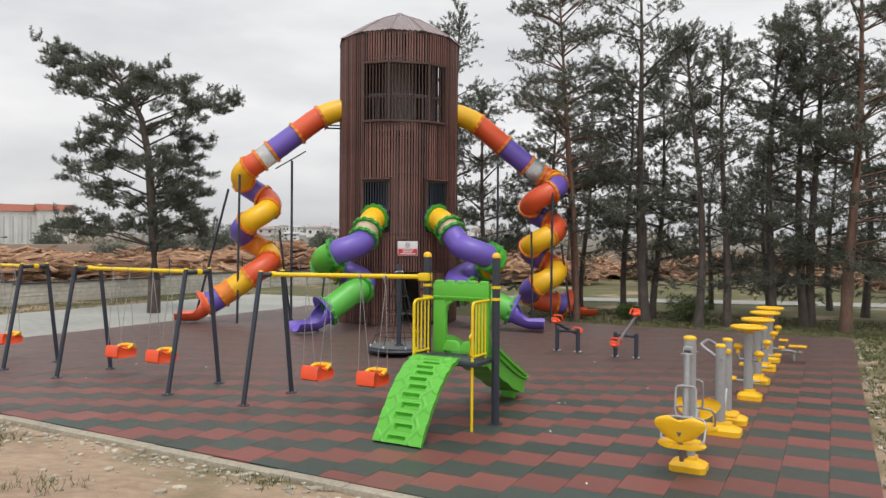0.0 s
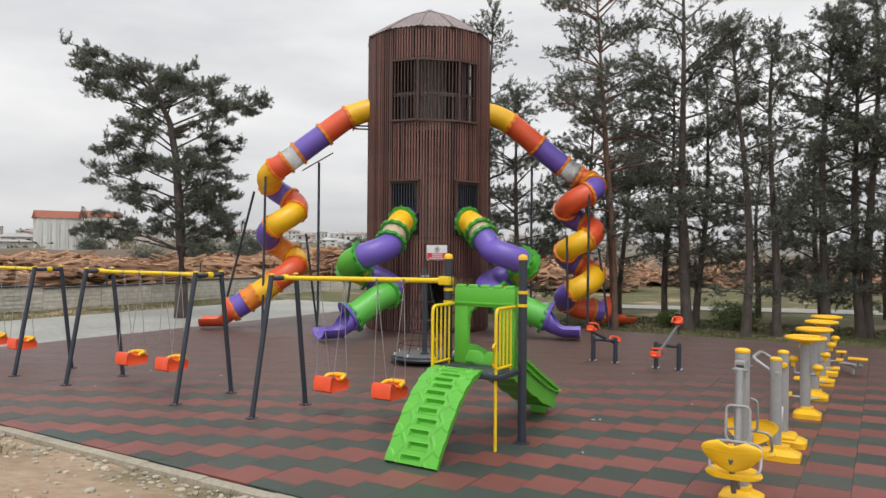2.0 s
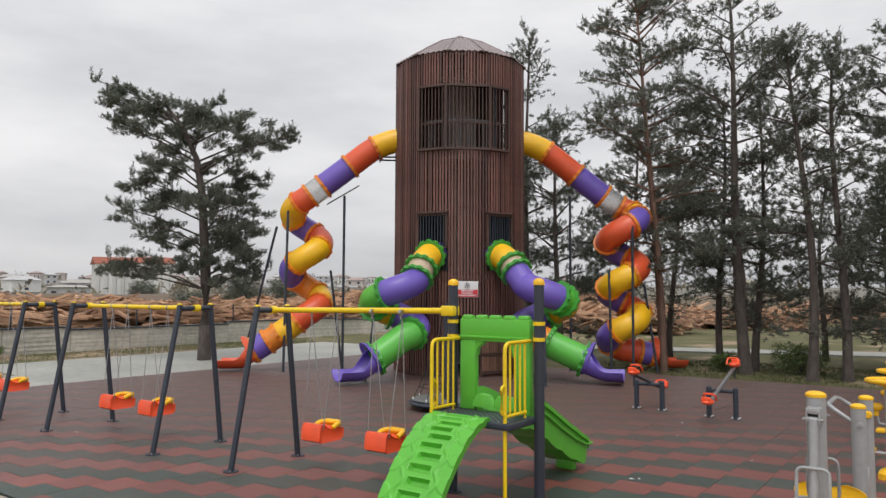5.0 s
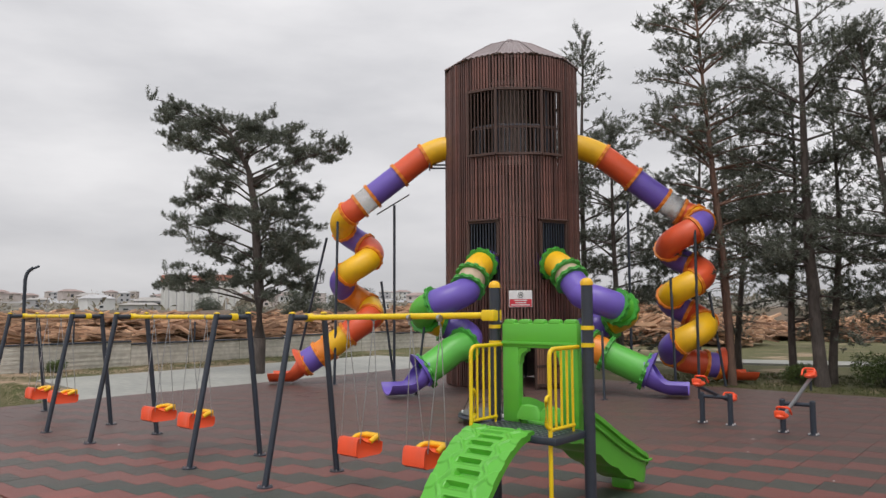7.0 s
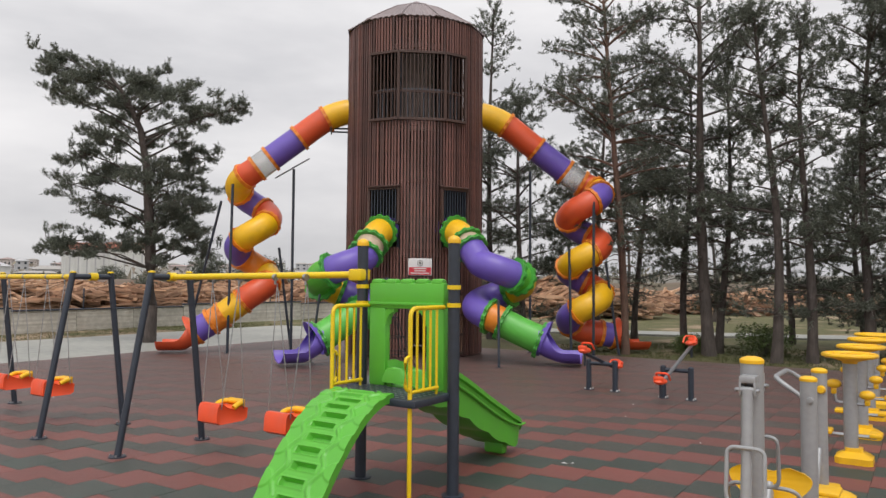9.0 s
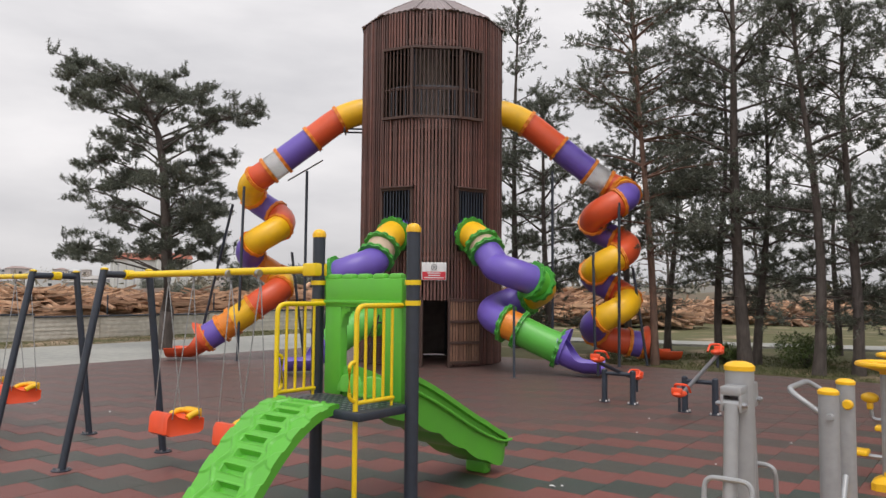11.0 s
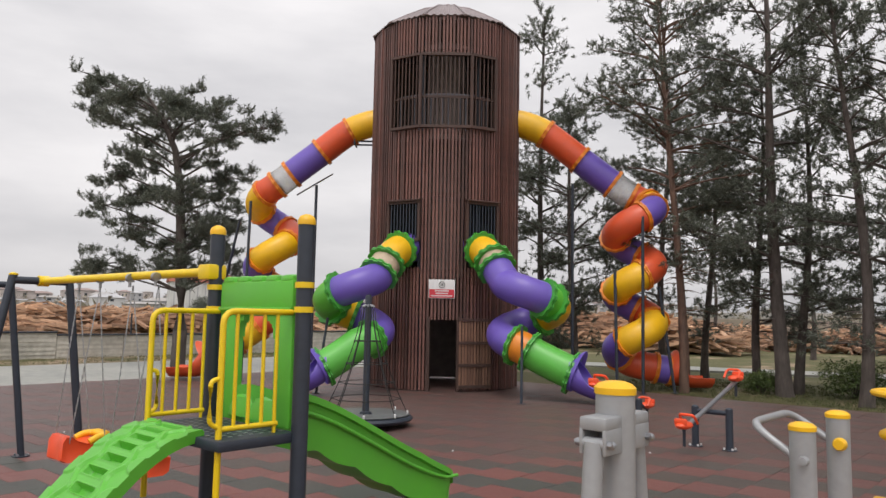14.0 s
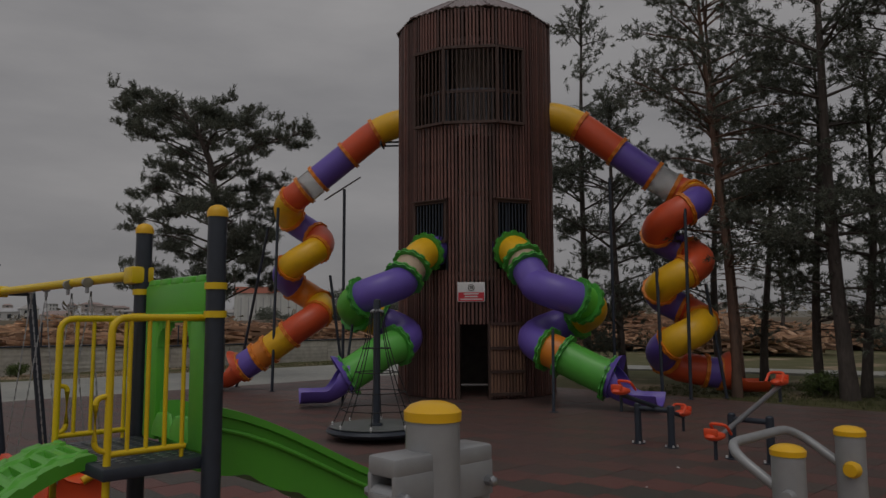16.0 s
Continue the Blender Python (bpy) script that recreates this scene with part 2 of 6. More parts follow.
def ground_material():
    """Bare earth with stones, greener in patches and under the trees."""
    m = material("earth_and_grass", (0.42, 0.31, 0.21), 0.95, second=(0.26, 0.18, 0.125), grain=7, stain=0.5, bump=0.7, bump_scale=25)
    n, l = m.node_tree.nodes, m.node_tree.links
    b = n["Principled BSDF"]
    old = b.inputs["Base Color"].links[0].from_socket
    co = n.new("ShaderNodeTexCoord")
    patch, blades = n.new("ShaderNodeTexNoise"), n.new("ShaderNodeTexNoise")
    patch.inputs["Scale"].default_value, patch.inputs["Detail"].default_value = 0.42, 6
    blades.inputs["Scale"].default_value, blades.inputs["Detail"].default_value = 30, 3
    l.new(co.outputs["Object"], patch.inputs["Vector"])
    l.new(co.outputs["Object"], blades.inputs["Vector"])
    sep = n.new("ShaderNodeSeparateXYZ")
    l.new(co.outputs["Object"], sep.inputs[0])
    back = n.new("ShaderNodeMapRange")
    back.inputs["From Min"].default_value, back.inputs["From Max"].default_value = -14.0, 6.0
    back.inputs["To Min"].default_value, back.inputs["To Max"].default_value = 0.0, 0.22
    l.new(sep.outputs[1], back.inputs["Value"])
    add = n.new("ShaderNodeMath")
    l.new(patch.outputs[0], add.inputs[0])
    l.new(back.outputs[0], add.inputs[1])
    ramp = n.new("ShaderNodeMapRange")
    ramp.inputs["From Min"].default_value, ramp.inputs["From Max"].default_value = 0.5, 0.68
    l.new(add.outputs[0], ramp.inputs["Value"])
    green = n.new("ShaderNodeMix")
    green.data_type = "RGBA"
    green.inputs[6].default_value, green.inputs[7].default_value = (0.075, 0.085, 0.025, 1), (0.12, 0.105, 0.045, 1)
    l.new(blades.outputs[0], green.inputs[0])
    mix = n.new("ShaderNodeMix")
    mix.data_type = "RGBA"
    l.new(ramp.outputs[0], mix.inputs[0])
    l.new(old, mix.inputs[6])
    l.new(green.outputs[2], mix.inputs[7])
    l.new(mix.outputs[2], b.inputs["Base Color"])
    return m


EARTH = ground_material()


# ---- building helpers ----
def mesh_of(bm, name, mat, smooth=False):
    me = bpy.data.meshes.new(name)
    bm.to_mesh(me)
    bm.free()
    for one in mat if isinstance(mat, (list, tuple)) else [mat]:
        me.materials.append(one)
    if smooth:
        me.polygons.foreach_set("use_smooth", [True] * len(me.polygons))
        me.set_sharp_from_angle(angle=radians(40))
    return me


def part(name, bm, mat, parent, label="", smooth=True):
    ob = new(name, mesh_of(bm, name, mat, smooth))
    ob.parent = parent
    if label:
        ob["label"] = label
    return ob


def thing(name, label, category, group="", at=(0, 0, 0), rz=0.0):
    ob = new(name)
    ob.empty_display_size = 0.2
    ob.matrix_world = pose(*at, 0, 0, rz)
    return tagged(ob, label, category, group)


def setting(name, bm, mat, label, category="", smooth=False):
    return tagged(new(name, mesh_of(bm, name, mat, smooth)), label, category, kind="structure")


def box(bm, centre, size, turn=None, bevel=0.0):
    """A box, its edges rounded by bevel."""
    m = Matrix.Translation(centre) @ (turn.to_4x4() if turn else Matrix()) @ Matrix.Diagonal((*size, 1))
    vs = bmesh.ops.create_cube(bm, size=1, matrix=m)["verts"]
    if bevel:
        es = list({e for v in vs for e in v.link_edges})
        bmesh.ops.bevel(bm, geom=es, offset=bevel, segments=2, affect="EDGES", profile=0.5)
    return bm


def rod(bm, a, b, r, r2=None, seg=12, caps=True):
    a, b = Vector(a), Vector(b)
    d = b - a
    m = Matrix.Translation((a + b) / 2) @ d.to_track_quat("Z", "Y").to_matrix().to_4x4()
    bmesh.ops.create_cone(bm, cap_ends=caps, segments=seg, radius1=r, radius2=r if r2 is None else r2, depth=d.length, matrix=m)
    return bm


def ball(bm, centre, size, sub=2, turn=None):
    m = Matrix.Translation(centre) @ (turn.to_4x4() if turn else Matrix()) @ Matrix.Diagonal((*size, 1))
    bmesh.ops.create_icosphere(bm, subdivisions=sub, radius=1, matrix=m)
    return bm


def lathe(bm, centre, profile, seg=28, squash=1.0):
    """A turned body from pairs of radius and height."""
    rings = []
    for r, z in profile:
        if r < 1e-4:
            rings.append([bm.verts.new((centre[0], centre[1], centre[2] + z))])
        else:
            rings.append([bm.verts.new((centre[0] + r * math.cos(2 * math.pi * k / seg), centre[1] + r * squash * math.sin(2 * math.pi * k / seg), centre[2] + z)) for k in range(seg)])
    for lo, hi in zip(rings, rings[1:]):
        for k in range(seg):
            q = [lo[k % len(lo)], lo[(k + 1) % len(lo)], hi[(k + 1) % len(hi)], hi[k % len(hi)]]
            q = list(dict.fromkeys(q))
            if len(q) > 2:
                bm.faces.new(q)
    return bm


def frames_along(pts):
    """A side and an upper direction at every point of a line, with the side kept level."""
    out = []
    for i, p in enumerate(pts):
        d = (pts[min(i + 1, len(pts) - 1)] - pts[max(i - 1, 0)]).normalized()
        side = d.cross(Vector((0, 0, 1)))
        side = side.normalized() if side.length > 1e-4 else Vector((1, 0, 0))
        out.append((side, side.cross(d).normalized()))
    return out


def sweep(bm, pts, r, seg=12, r_in=0.0, ends=True, closed=False):
    """A round bar or, with r_in, a pipe with a wall along a line of points."""
    pts = [Vector(p) for p in pts]
    fr = frames_along(pts)

    def shell(radius):
        rows = []
        for p, (s, u) in zip(pts, fr):
            rows.append([bm.verts.new(p + radius * (math.cos(2 * math.pi * k / seg) * s + math.sin(2 * math.pi * k / seg) * u)) for k in range(seg)])
        for a, b in zip(rows, rows[1:]):
            for k in range(seg):
                bm.faces.new((a[k], a[(k + 1) % seg], b[(k + 1) % seg], b[k]))
        return rows
    outer = shell(r)
    if r_in:
        inner = shell(r_in)
        for e in (0, -1):
            for k in range(seg):
                bm.faces.new((outer[e][k], outer[e][(k + 1) % seg], inner[e][(k + 1) % seg], inner[e][k]))
    elif ends:
        bm.faces.new(outer[0])
        bm.faces.new(outer[-1])
    bmesh.ops.recalc_face_normals(bm, faces=bm.faces)
    return bm


def rounded(points, radius=0.06, steps=5):
    """A line through corner points with its corners rounded."""
    pts = [Vector(p) for p in points]
    out = [pts[0]]
    for a, b, c in zip(pts, pts[1:], pts[2:]):
        r = min(radius, (b - a).length * 0.49, (c - b).length * 0.49)
        p, q = b + (a - b).normalized() * r, b + (c - b).normalized() * r
        for k in range(steps + 1):
            t = k / steps
            out.append((1 - t) ** 2 * p + 2 * t * (1 - t) * b + t * t * q)
    return out + [pts[-1]]


def ease(v, lo, hi):
    t = min(1.0, max(0.0, (v - lo) / (hi - lo)))
    return t * t * (3 - 2 * t)


def polar(angle, r, z=0.0, c=(0.0, 0.0)):
    return Vector((c[0] + r * math.cos(radians(angle)), c[1] + r * math.sin(radians(angle)), z))


# ---- ground, kerb, paving ----
EAST, NORTH, WEST, KERB = 14.0, 1.5, -5.5, -15.4


def ground_height(x, y):
    bank = 0.135 * max(0.0, -15.75 - y)
    if y < -26:
        bank = 0.135 * 10.25
    rough = 0.035 * noise.noise(Vector((x * 0.9, y * 0.9, 0))) + 0.02 * noise.noise(Vector((x * 3, y * 3, 4)))
    inside = WEST - 0.1 < x < EAST + 0.05 and KERB - 0.25 < y < NORTH + 0.1
    paved = -12.2 < x <= WEST - 0.1 and -16 < y < 6
    if inside or paved:
        return -0.07
    far = math.hypot(x, y)
    return -0.02 + bank + (rough if far < 60 else 0.0)


def spread(lo, hi, near_lo, near_hi, fine):
    """Grid lines, fine in the middle and ever wider towards the rim."""
    vals = list(np.arange(near_lo, near_hi, fine))
    step, v = fine, near_lo
    while v > lo:
        step *= 1.35
        v -= step
        vals.insert(0, v)
    step, v = fine, vals[-1]
    while v < hi:
        step *= 1.35
        v += step
        vals.append(v)
    return vals


bm = bmesh.new()
xs, ys = spread(-900, 900, -20, 26, 0.3), spread(-900, 900, -26, 20, 0.3)
grid = [[bm.verts.new((x, y, ground_height(x, y))) for x in xs] for y in ys]
for r0, r1 in zip(grid, grid[1:]):
    for k in range(len(xs) - 1):
        bm.faces.new((r0[k], r0[k + 1], r1[k + 1], r1[k]))
setting("ground", bm, EARTH, "bare brown earth with patches of thin grass", "ground", smooth=True)

bm = bmesh.new()
box(bm, ((EAST + WEST) / 2, (KERB + NORTH) / 2, -0.045), (EAST - WEST, NORTH - KERB, 0.03))
setting("floor_bed", bm, UNDER, "dark bed under the rubber tiles", "floor")

kerb = thing("kerb", "weathered pale concrete kerb along the rubber floor", "kerb")
kerb["kind"] = "structure"
rnd = random.Random(5)
x = EAST + 0.0
while x > -30:
    bm = bmesh.new()
    box(bm, (x - 0.5, KERB - 0.13, -0.06 + rnd.uniform(-0.006, 0.006)), (0.992, 0.16, 0.15), bevel=0.01)
    part("kerb_stone", bm, CONCRETE, kerb)
    x -= 1.0

bm = bmesh.new()
shape = [(-5.56, -11.2), (-5.56, 1.5), (-5.56, 6), (-12.0, 6), (-12.0, -9.2), (-8.4, -9.6), (-7.2, -11.2)]
top = [bm.verts.new((a, b, -0.01)) for a, b in shape]
low = [bm.verts.new((a, b, -0.1)) for a, b in shape]
bm.faces.new(top)
for k in range(len(shape)):
    j = (k + 1) % len(shape)
    bm.faces.new((top[k], low[k], low[j], top[j]))
bmesh.ops.recalc_face_normals(bm, faces=bm.faces)
setting("pavement", bm, PAVING, "wet pale concrete paving beside the rubber floor", "pavement")

bm = bmesh.new()
a, b = [(-4, 7.9), (4, 10.4), (16, 14.2), (40, 21.3), (120, 42.5)], [(-4, 10.2), (4, 12.6), (16, 16.6), (40, 24), (120, 46)]
va, vb = [bm.verts.new((*p, 0.05)) for p in a], [bm.verts.new((*p, 0.05)) for p in b]
wa, wb = [bm.verts.new((*p, -0.1)) for p in a], [bm.verts.new((*p, -0.1)) for p in b]
for k in range(4):
    bm.faces.new((va[k], va[k + 1], vb[k + 1], vb[k]))
    bm.faces.new((wa[k], wa[k + 1], va[k + 1], va[k]))
    bm.faces.new((vb[k], vb[k + 1], wb[k + 1], wb[k]))
setting("road", bm, PAVING, "pale worn track behind the pine trees", "road")

# the low wall of pale blocks, with a dark coping, between the lawn and the timber yard
wall_root = thing("wall_west", "low wall of pale concrete panels with ripples", "wall")
wall_root["kind"] = "structure"
for k in range(24):
    y = -42 + k * 2.5
    xw = -15.3
    bm = bmesh.new()
    low = 0.1 * ((k // 3) % 2)
    for j in range(12):
        box(bm, (xw, y + 1.25, j * 0.08 - low), (0.12 - 0.03 * (j % 2), 2.47, 0.079))
    part("wall_panel", bm, WALL_STONE, wall_root, smooth=False)
    bm = bmesh.new()
    box(bm, (xw, y + 1.25, 0.95 - low), (0.2, 2.5, 0.06), bevel=0.01)
    part("coping", bm, DARK_PAINT, wall_root)
    if k % 2 == 0:
        bm = bmesh.new()
        box(bm, (xw, y + 0.3, 1.38 - low), (0.05, 0.05, 0.82), bevel=0.008)
        part("fence_post", bm, DARK_PAINT, wall_root)

# ---- the big slide tower ----
TC = (0.52, -0.88)
TR, EAVE = 1.95, 9.22
FRONT = -51.0
tower = thing("slide_tower", "tall round tower of dark brown wooden slats with barred windows", "tower", at=(TC[0], TC[1], 0))
BIG_WIN, LOW_L, LOW_R, DOOR = (-91, -12, 6.4, 8.22), (-91, -66, 2.95, 4.53), (-33, -9, 2.95, 4.53), (-59, -38.5, 0.0, 1.69)
slat_meshes = {}


def slat_mesh(length):
    key = round(length, 2)
    if key not in slat_meshes:
        bm = bmesh.new()
        box(bm, (0, 0, key / 2), (0.042, 0.052, key))
        slat_meshes[key] = mesh_of(bm, "slat", SLAT)
    return slat_meshes[key]


def slat_at(angle, lo, hi, r, parent):
    ob = new("slat", slat_mesh(hi - lo))
    ob.parent = parent
    ob.matrix_local = Matrix.Translation(polar(angle, r, lo)) @ pose(0, 0, 0, 0, 0, angle)
    return ob


rnd = random.Random(11)
COUNT = 140
for k in range(COUNT):
    ang = -180 + 360 * k / COUNT
    cuts = sorted((lo, hi) for a0, a1, lo, hi in (BIG_WIN, LOW_L, LOW_R, DOOR) if a0 < ang < a1)
    z = 0.02
    for lo, hi in cuts + [(EAVE - 0.03 + rnd.uniform(-0.02, 0.02), 99)]:
        if lo - z > 0.1:
            slat_at(ang + rnd.uniform(-0.28, 0.28), z, lo + rnd.uniform(-0.01, 0.0), TR + rnd.uniform(-0.012, 0.016), tower)
        z = max(z, hi)


def band(bm, r0, r1, z0, z1, a0=-180.0, a1=180.0, steps=48):
    """A curved band between two radii, heights and angles."""
    rows = []
    for k in range(steps + 1):
        a = a0 + (a1 - a0) * k / steps
        rows.append([bm.verts.new(polar(a, r, z)) for r, z in ((r0, z0), (r1, z0), (r1, z1), (r0, z1))])
    for p, q in zip(rows, rows[1:]):
        for j in range(4):
            bm.faces.new((p[j], p[(j + 1) % 4], q[(j + 1) % 4], q[j]))
    if a1 - a0 < 359:
        bm.faces.new(rows[0])
        bm.faces.new(rows[-1])
    bmesh.ops.recalc_face_normals(bm, faces=bm.faces)
    return bm


for z in (2.85, 4.72, 6.28, 8.42, 9.16):
    part("hoop", band(bmesh.new(), TR - 0.075, TR - 0.03, z - 0.05, z + 0.05), FRAME_WOOD, tower)
for z in (0.3, 1.85):
    part("hoop", band(bmesh.new(), TR - 0.075, TR - 0.03, z - 0.05, z + 0.05, -37, 301), FRAME_WOOD, tower)
# unseen floors, posts and lining, added to keep the tower's inside dark
for z, r in ((2.7, 1.86), (6.1, 1.86), (9.2, 1.9)):
    bm = bmesh.new()
    lathe(bm, (0, 0, z), [(0, 0), (r, 0), (r, 0.07), (0, 0.07)], 36)
    part("inner_floor", bm, INNER, tower)
for k in range(8):
    bm = bmesh.new()
    rod(bm, polar(22.5 + 45 * k, 1.82, 0), polar(22.5 + 45 * k, 1.82, 9.2), 0.045, seg=8)
    part("inner_post", bm, DARK_PAINT, tower)
part("shade_lining", band(bmesh.new(), TR - 0.1, TR - 0.085, 0.05, 6.1, 4, 246, 40), INNER, tower)
part("shade_lining", band(bmesh.new(), TR - 0.1, TR - 0.085, 6.2, 9.1, 75, 190, 30), INNER, tower)
part("shade_lining", band(bmesh.new(), 0.5, 0.52, 2.77, 9.1, -179, 179, 24), INNER, tower)

# roof: twelve folded sheets with a scalloped rim
SIDES = 12
bm = bmesh.new()
apex = bm.verts.new((0, 0, 10.3))
for k in range(SIDES):
    a0, a1 = FRONT + 360 * (k - 0.5) / SIDES, FRONT + 360 * (k + 0.5) / SIDES
    tiers = []
    for radius, z, fold in ((TR + 0.1, 9.21, 0.035), (1.45, 9.6, 0.028), (0.85, 9.96, 0.018)):
        tier = []
        for j in range(13):
            a = a0 + (a1 - a0) * j / 12
            rr = radius * math.cos(radians(15)) / math.cos(radians(a - (a0 + a1) / 2))
            tier.append(bm.verts.new(polar(a, rr, z + (fold if j % 2 else 0.0))))
        tiers.append(tier)
    for lo, hi in zip(tiers, tiers[1:]):
        for j in range(12):
            bm.faces.new((lo[j], lo[j + 1], hi[j + 1], hi[j]))
    for j in range(12):
        bm.faces.new((apex, tiers[-1][j], tiers[-1][j + 1]))
bmesh.ops.remove_doubles(bm, verts=bm.verts, dist=0.002)
bmesh.ops.recalc_face_normals(bm, faces=bm.faces)
bmesh.ops.solidify(bm, geom=bm.faces[:], thickness=0.02)
part("roof", bm, ROOF, tower, "folded mauve brown sheet metal roof", smooth=False)
for k in range(SIDES):
    bm = bmesh.new()
    a = FRONT + 360 * (k + 0.5) / SIDES
    sweep(bm, [polar(a, TR + 0.1, 9.23), polar(a, 1.45, 9.62), polar(a, 0.85, 9.98), Vector((0.02, 0, 10.32))], 0.022, 6)
    part("roof_ridge", bm, ROOF, tower)
bm = bmesh.new()
lathe(bm, (0, 0, 10.25), [(0, 0.09), (0.1, 0.08), (0.2, -0.02)], 12)
part("roof_cap", bm, ROOF, tower)


def barred_window(angles, lo, hi, inner_rail, bar_mat, step=0.1, out=0.05):
    """Frames along the chords between the given angles, with dark upright bars."""
    root = new("window")
    root.parent = tower
    for a0, a1 in zip(angles, angles[1:]):
        p, q = polar(a0, TR + out), polar(a1, TR + out)
        d = q - p
        turn = Matrix.Rotation(math.atan2(d.y, d.x), 3, "Z")
        mid = (p + q) / 2
        bm = bmesh.new()
        for z in (lo, hi):
            box(bm, (mid.x, mid.y, z), (d.length, 0.09, 0.07), turn, 0.006)
        for e in (p, q):
            box(bm, (e.x, e.y, (lo + hi) / 2), (0.07, 0.07, hi - lo), turn, 0.006)
        fr = part("window_frame", bm, FRAME_WOOD, root, smooth=False)
        count = max(2, int(d.length / step))
        for k in range(1, count):
            e = p + d * k / count
            bm = bmesh.new()
            box(bm, (e.x, e.y, (lo + hi) / 2), (0.026, 0.03, hi - lo), turn)
            part("window_bar", bm, bar_mat, root, smooth=False)
        if inner_rail:
            bm = bmesh.new()
            box(bm, (mid.x * 0.97, mid.y * 0.97, lo + (hi - lo) * 0.42), (d.length, 0.035, 0.06), turn)
            part("window_rail", bm, FRAME_WOOD, root, smooth=False)
    return root


barred_window((-91, -67, -31, -12), 6.4, 8.22, True, FRAME_WOOD, out=0.1)
barred_window((-91, -66), 3.6, 4.53, False, DARK_PAINT, 0.085, 0.1)
barred_window((-33, -9), 3.6, 4.53, False, DARK_PAINT, 0.085, 0.1)
# a sloping board over each low window, and a grey balustrade inside the upper one
for a0, a1 in ((-91, -66), (-33, -9)):
    p, q = polar(a0 - 1, TR + 0.12), polar(a1 + 1, TR + 0.12)
    d = q - p
    turn = Matrix.Rotation(math.atan2(d.y, d.x), 3, "Z") @ Matrix.Rotation(radians(14), 3, "X")
    bm = bmesh.new()
    box(bm, ((p.x + q.x) / 2, (p.y + q.y) / 2, 4.59), (d.length, 0.2, 0.035), turn, 0.006)
    part("window_hood", bm, FRAME_WOOD, tower, smooth=False)
for k in range(17):
    bm = bmesh.new()
    rod(bm, polar(-90 + 4.8 * k, TR - 0.2, 6.3), polar(-90 + 4.8 * k, TR - 0.2, 7.25), 0.016, seg=6)
    part("inner_baluster", bm, BALUSTER, tower)
part("inner_handrail", band(bmesh.new(), TR - 0.225, TR - 0.175, 7.24, 7.29, -92, -11, 24), BALUSTER, tower)

# open doorway with its frame, and the slatted leaf folded back against the tower
bm = bmesh.new()
for a in (-58.5, -37.5):
    e = polar(a, TR)
    box(bm, (e.x, e.y, 0.88), (0.09, 0.08, 1.76), Matrix.Rotation(radians(a), 3, "Z"), 0.006)
part("door_frame", bm, FRAME_WOOD, tower, smooth=False)
leaf = new("door")
leaf.parent = tower
leaf["label"] = "slatted wooden door standing open against the tower"
p, q = polar(-37.5, TR + 0.05), polar(-14, TR + 0.12)
d = q - p
turn = Matrix.Rotation(math.atan2(d.y, d.x), 3, "Z")
for k in range(11):
    e = p + d * (k + 0.5) / 11
    bm = bmesh.new()
    box(bm, (e.x, e.y, 0.9), (0.05, 0.025, 1.66), turn)
    part("door_slat", bm, DOOR_WOOD, leaf, smooth=False)
for z in (0.12, 0.62, 1.15, 1.7):
    bm = bmesh.new()
    off = Vector((d.y, -d.x, 0)).normalized() * 0.028
    box(bm, ((p.x + q.x) / 2 + off.x, (p.y + q.y) / 2 + off.y, z), (d.length, 0.03, 0.07), turn)
    part("door_rail", bm, FRAME_WOOD, leaf, smooth=False)

# warning sign on the slats
sign = thing("warning_sign", "white and red rectangular warning sign on the tower", "sign", at=tuple(polar(-49.5, TR + 0.05, 2.2, TC)), rz=-49.5 + 90)
bm = bmesh.new()
box(bm, (0, 0, 0.225), (0.63, 0.012, 0.45), bevel=0.004)
part("sign_plate", bm, SIGN_WHITE, sign)
bm = bmesh.new()
box(bm, (0, -0.009, 0.115), (0.59, 0.006, 0.2))
part("red_field", bm, SIGN_RED, sign)
for k, w in enumerate((0.34, 0.3, 0.5)):
    bm = bmesh.new()
    box(bm, (0, -0.014, 0.18 - k * 0.06), (w, 0.004, 0.026))
    part("text_bar", bm, SIGN_WHITE, sign)
bm = bmesh.new()
ring = [(0.07 * math.cos(2 * math.pi * k / 20), -0.01, 0.325 + 0.07 * math.sin(2 * math.pi * k / 20)) for k in range(20)]
for k in range(20):
    rod(bm, ring[k], ring[(k + 1) % 20], 0.007, seg=6)
box(bm, (-0.02, -0.01, 0.325), (0.02, 0.005, 0.07))
box(bm, (0.02, -0.01, 0.325), (0.03, 0.005, 0.06))
part("pictogram", bm, BLACK, sign)


# ---- tube slides ----
def smooth_line(pts, step=0.06):
    """Points at even steps along a line."""
    out, acc = [pts[0]], 0.0
    for a, b in zip(pts, pts[1:]):
        d = (b - a).length
        while acc + d >= step:
            a = a + (b - a) * ((step - acc) / d)
            d = (b - a).length
            acc = 0.0
            out.append(a.copy())
        acc += d
    return out


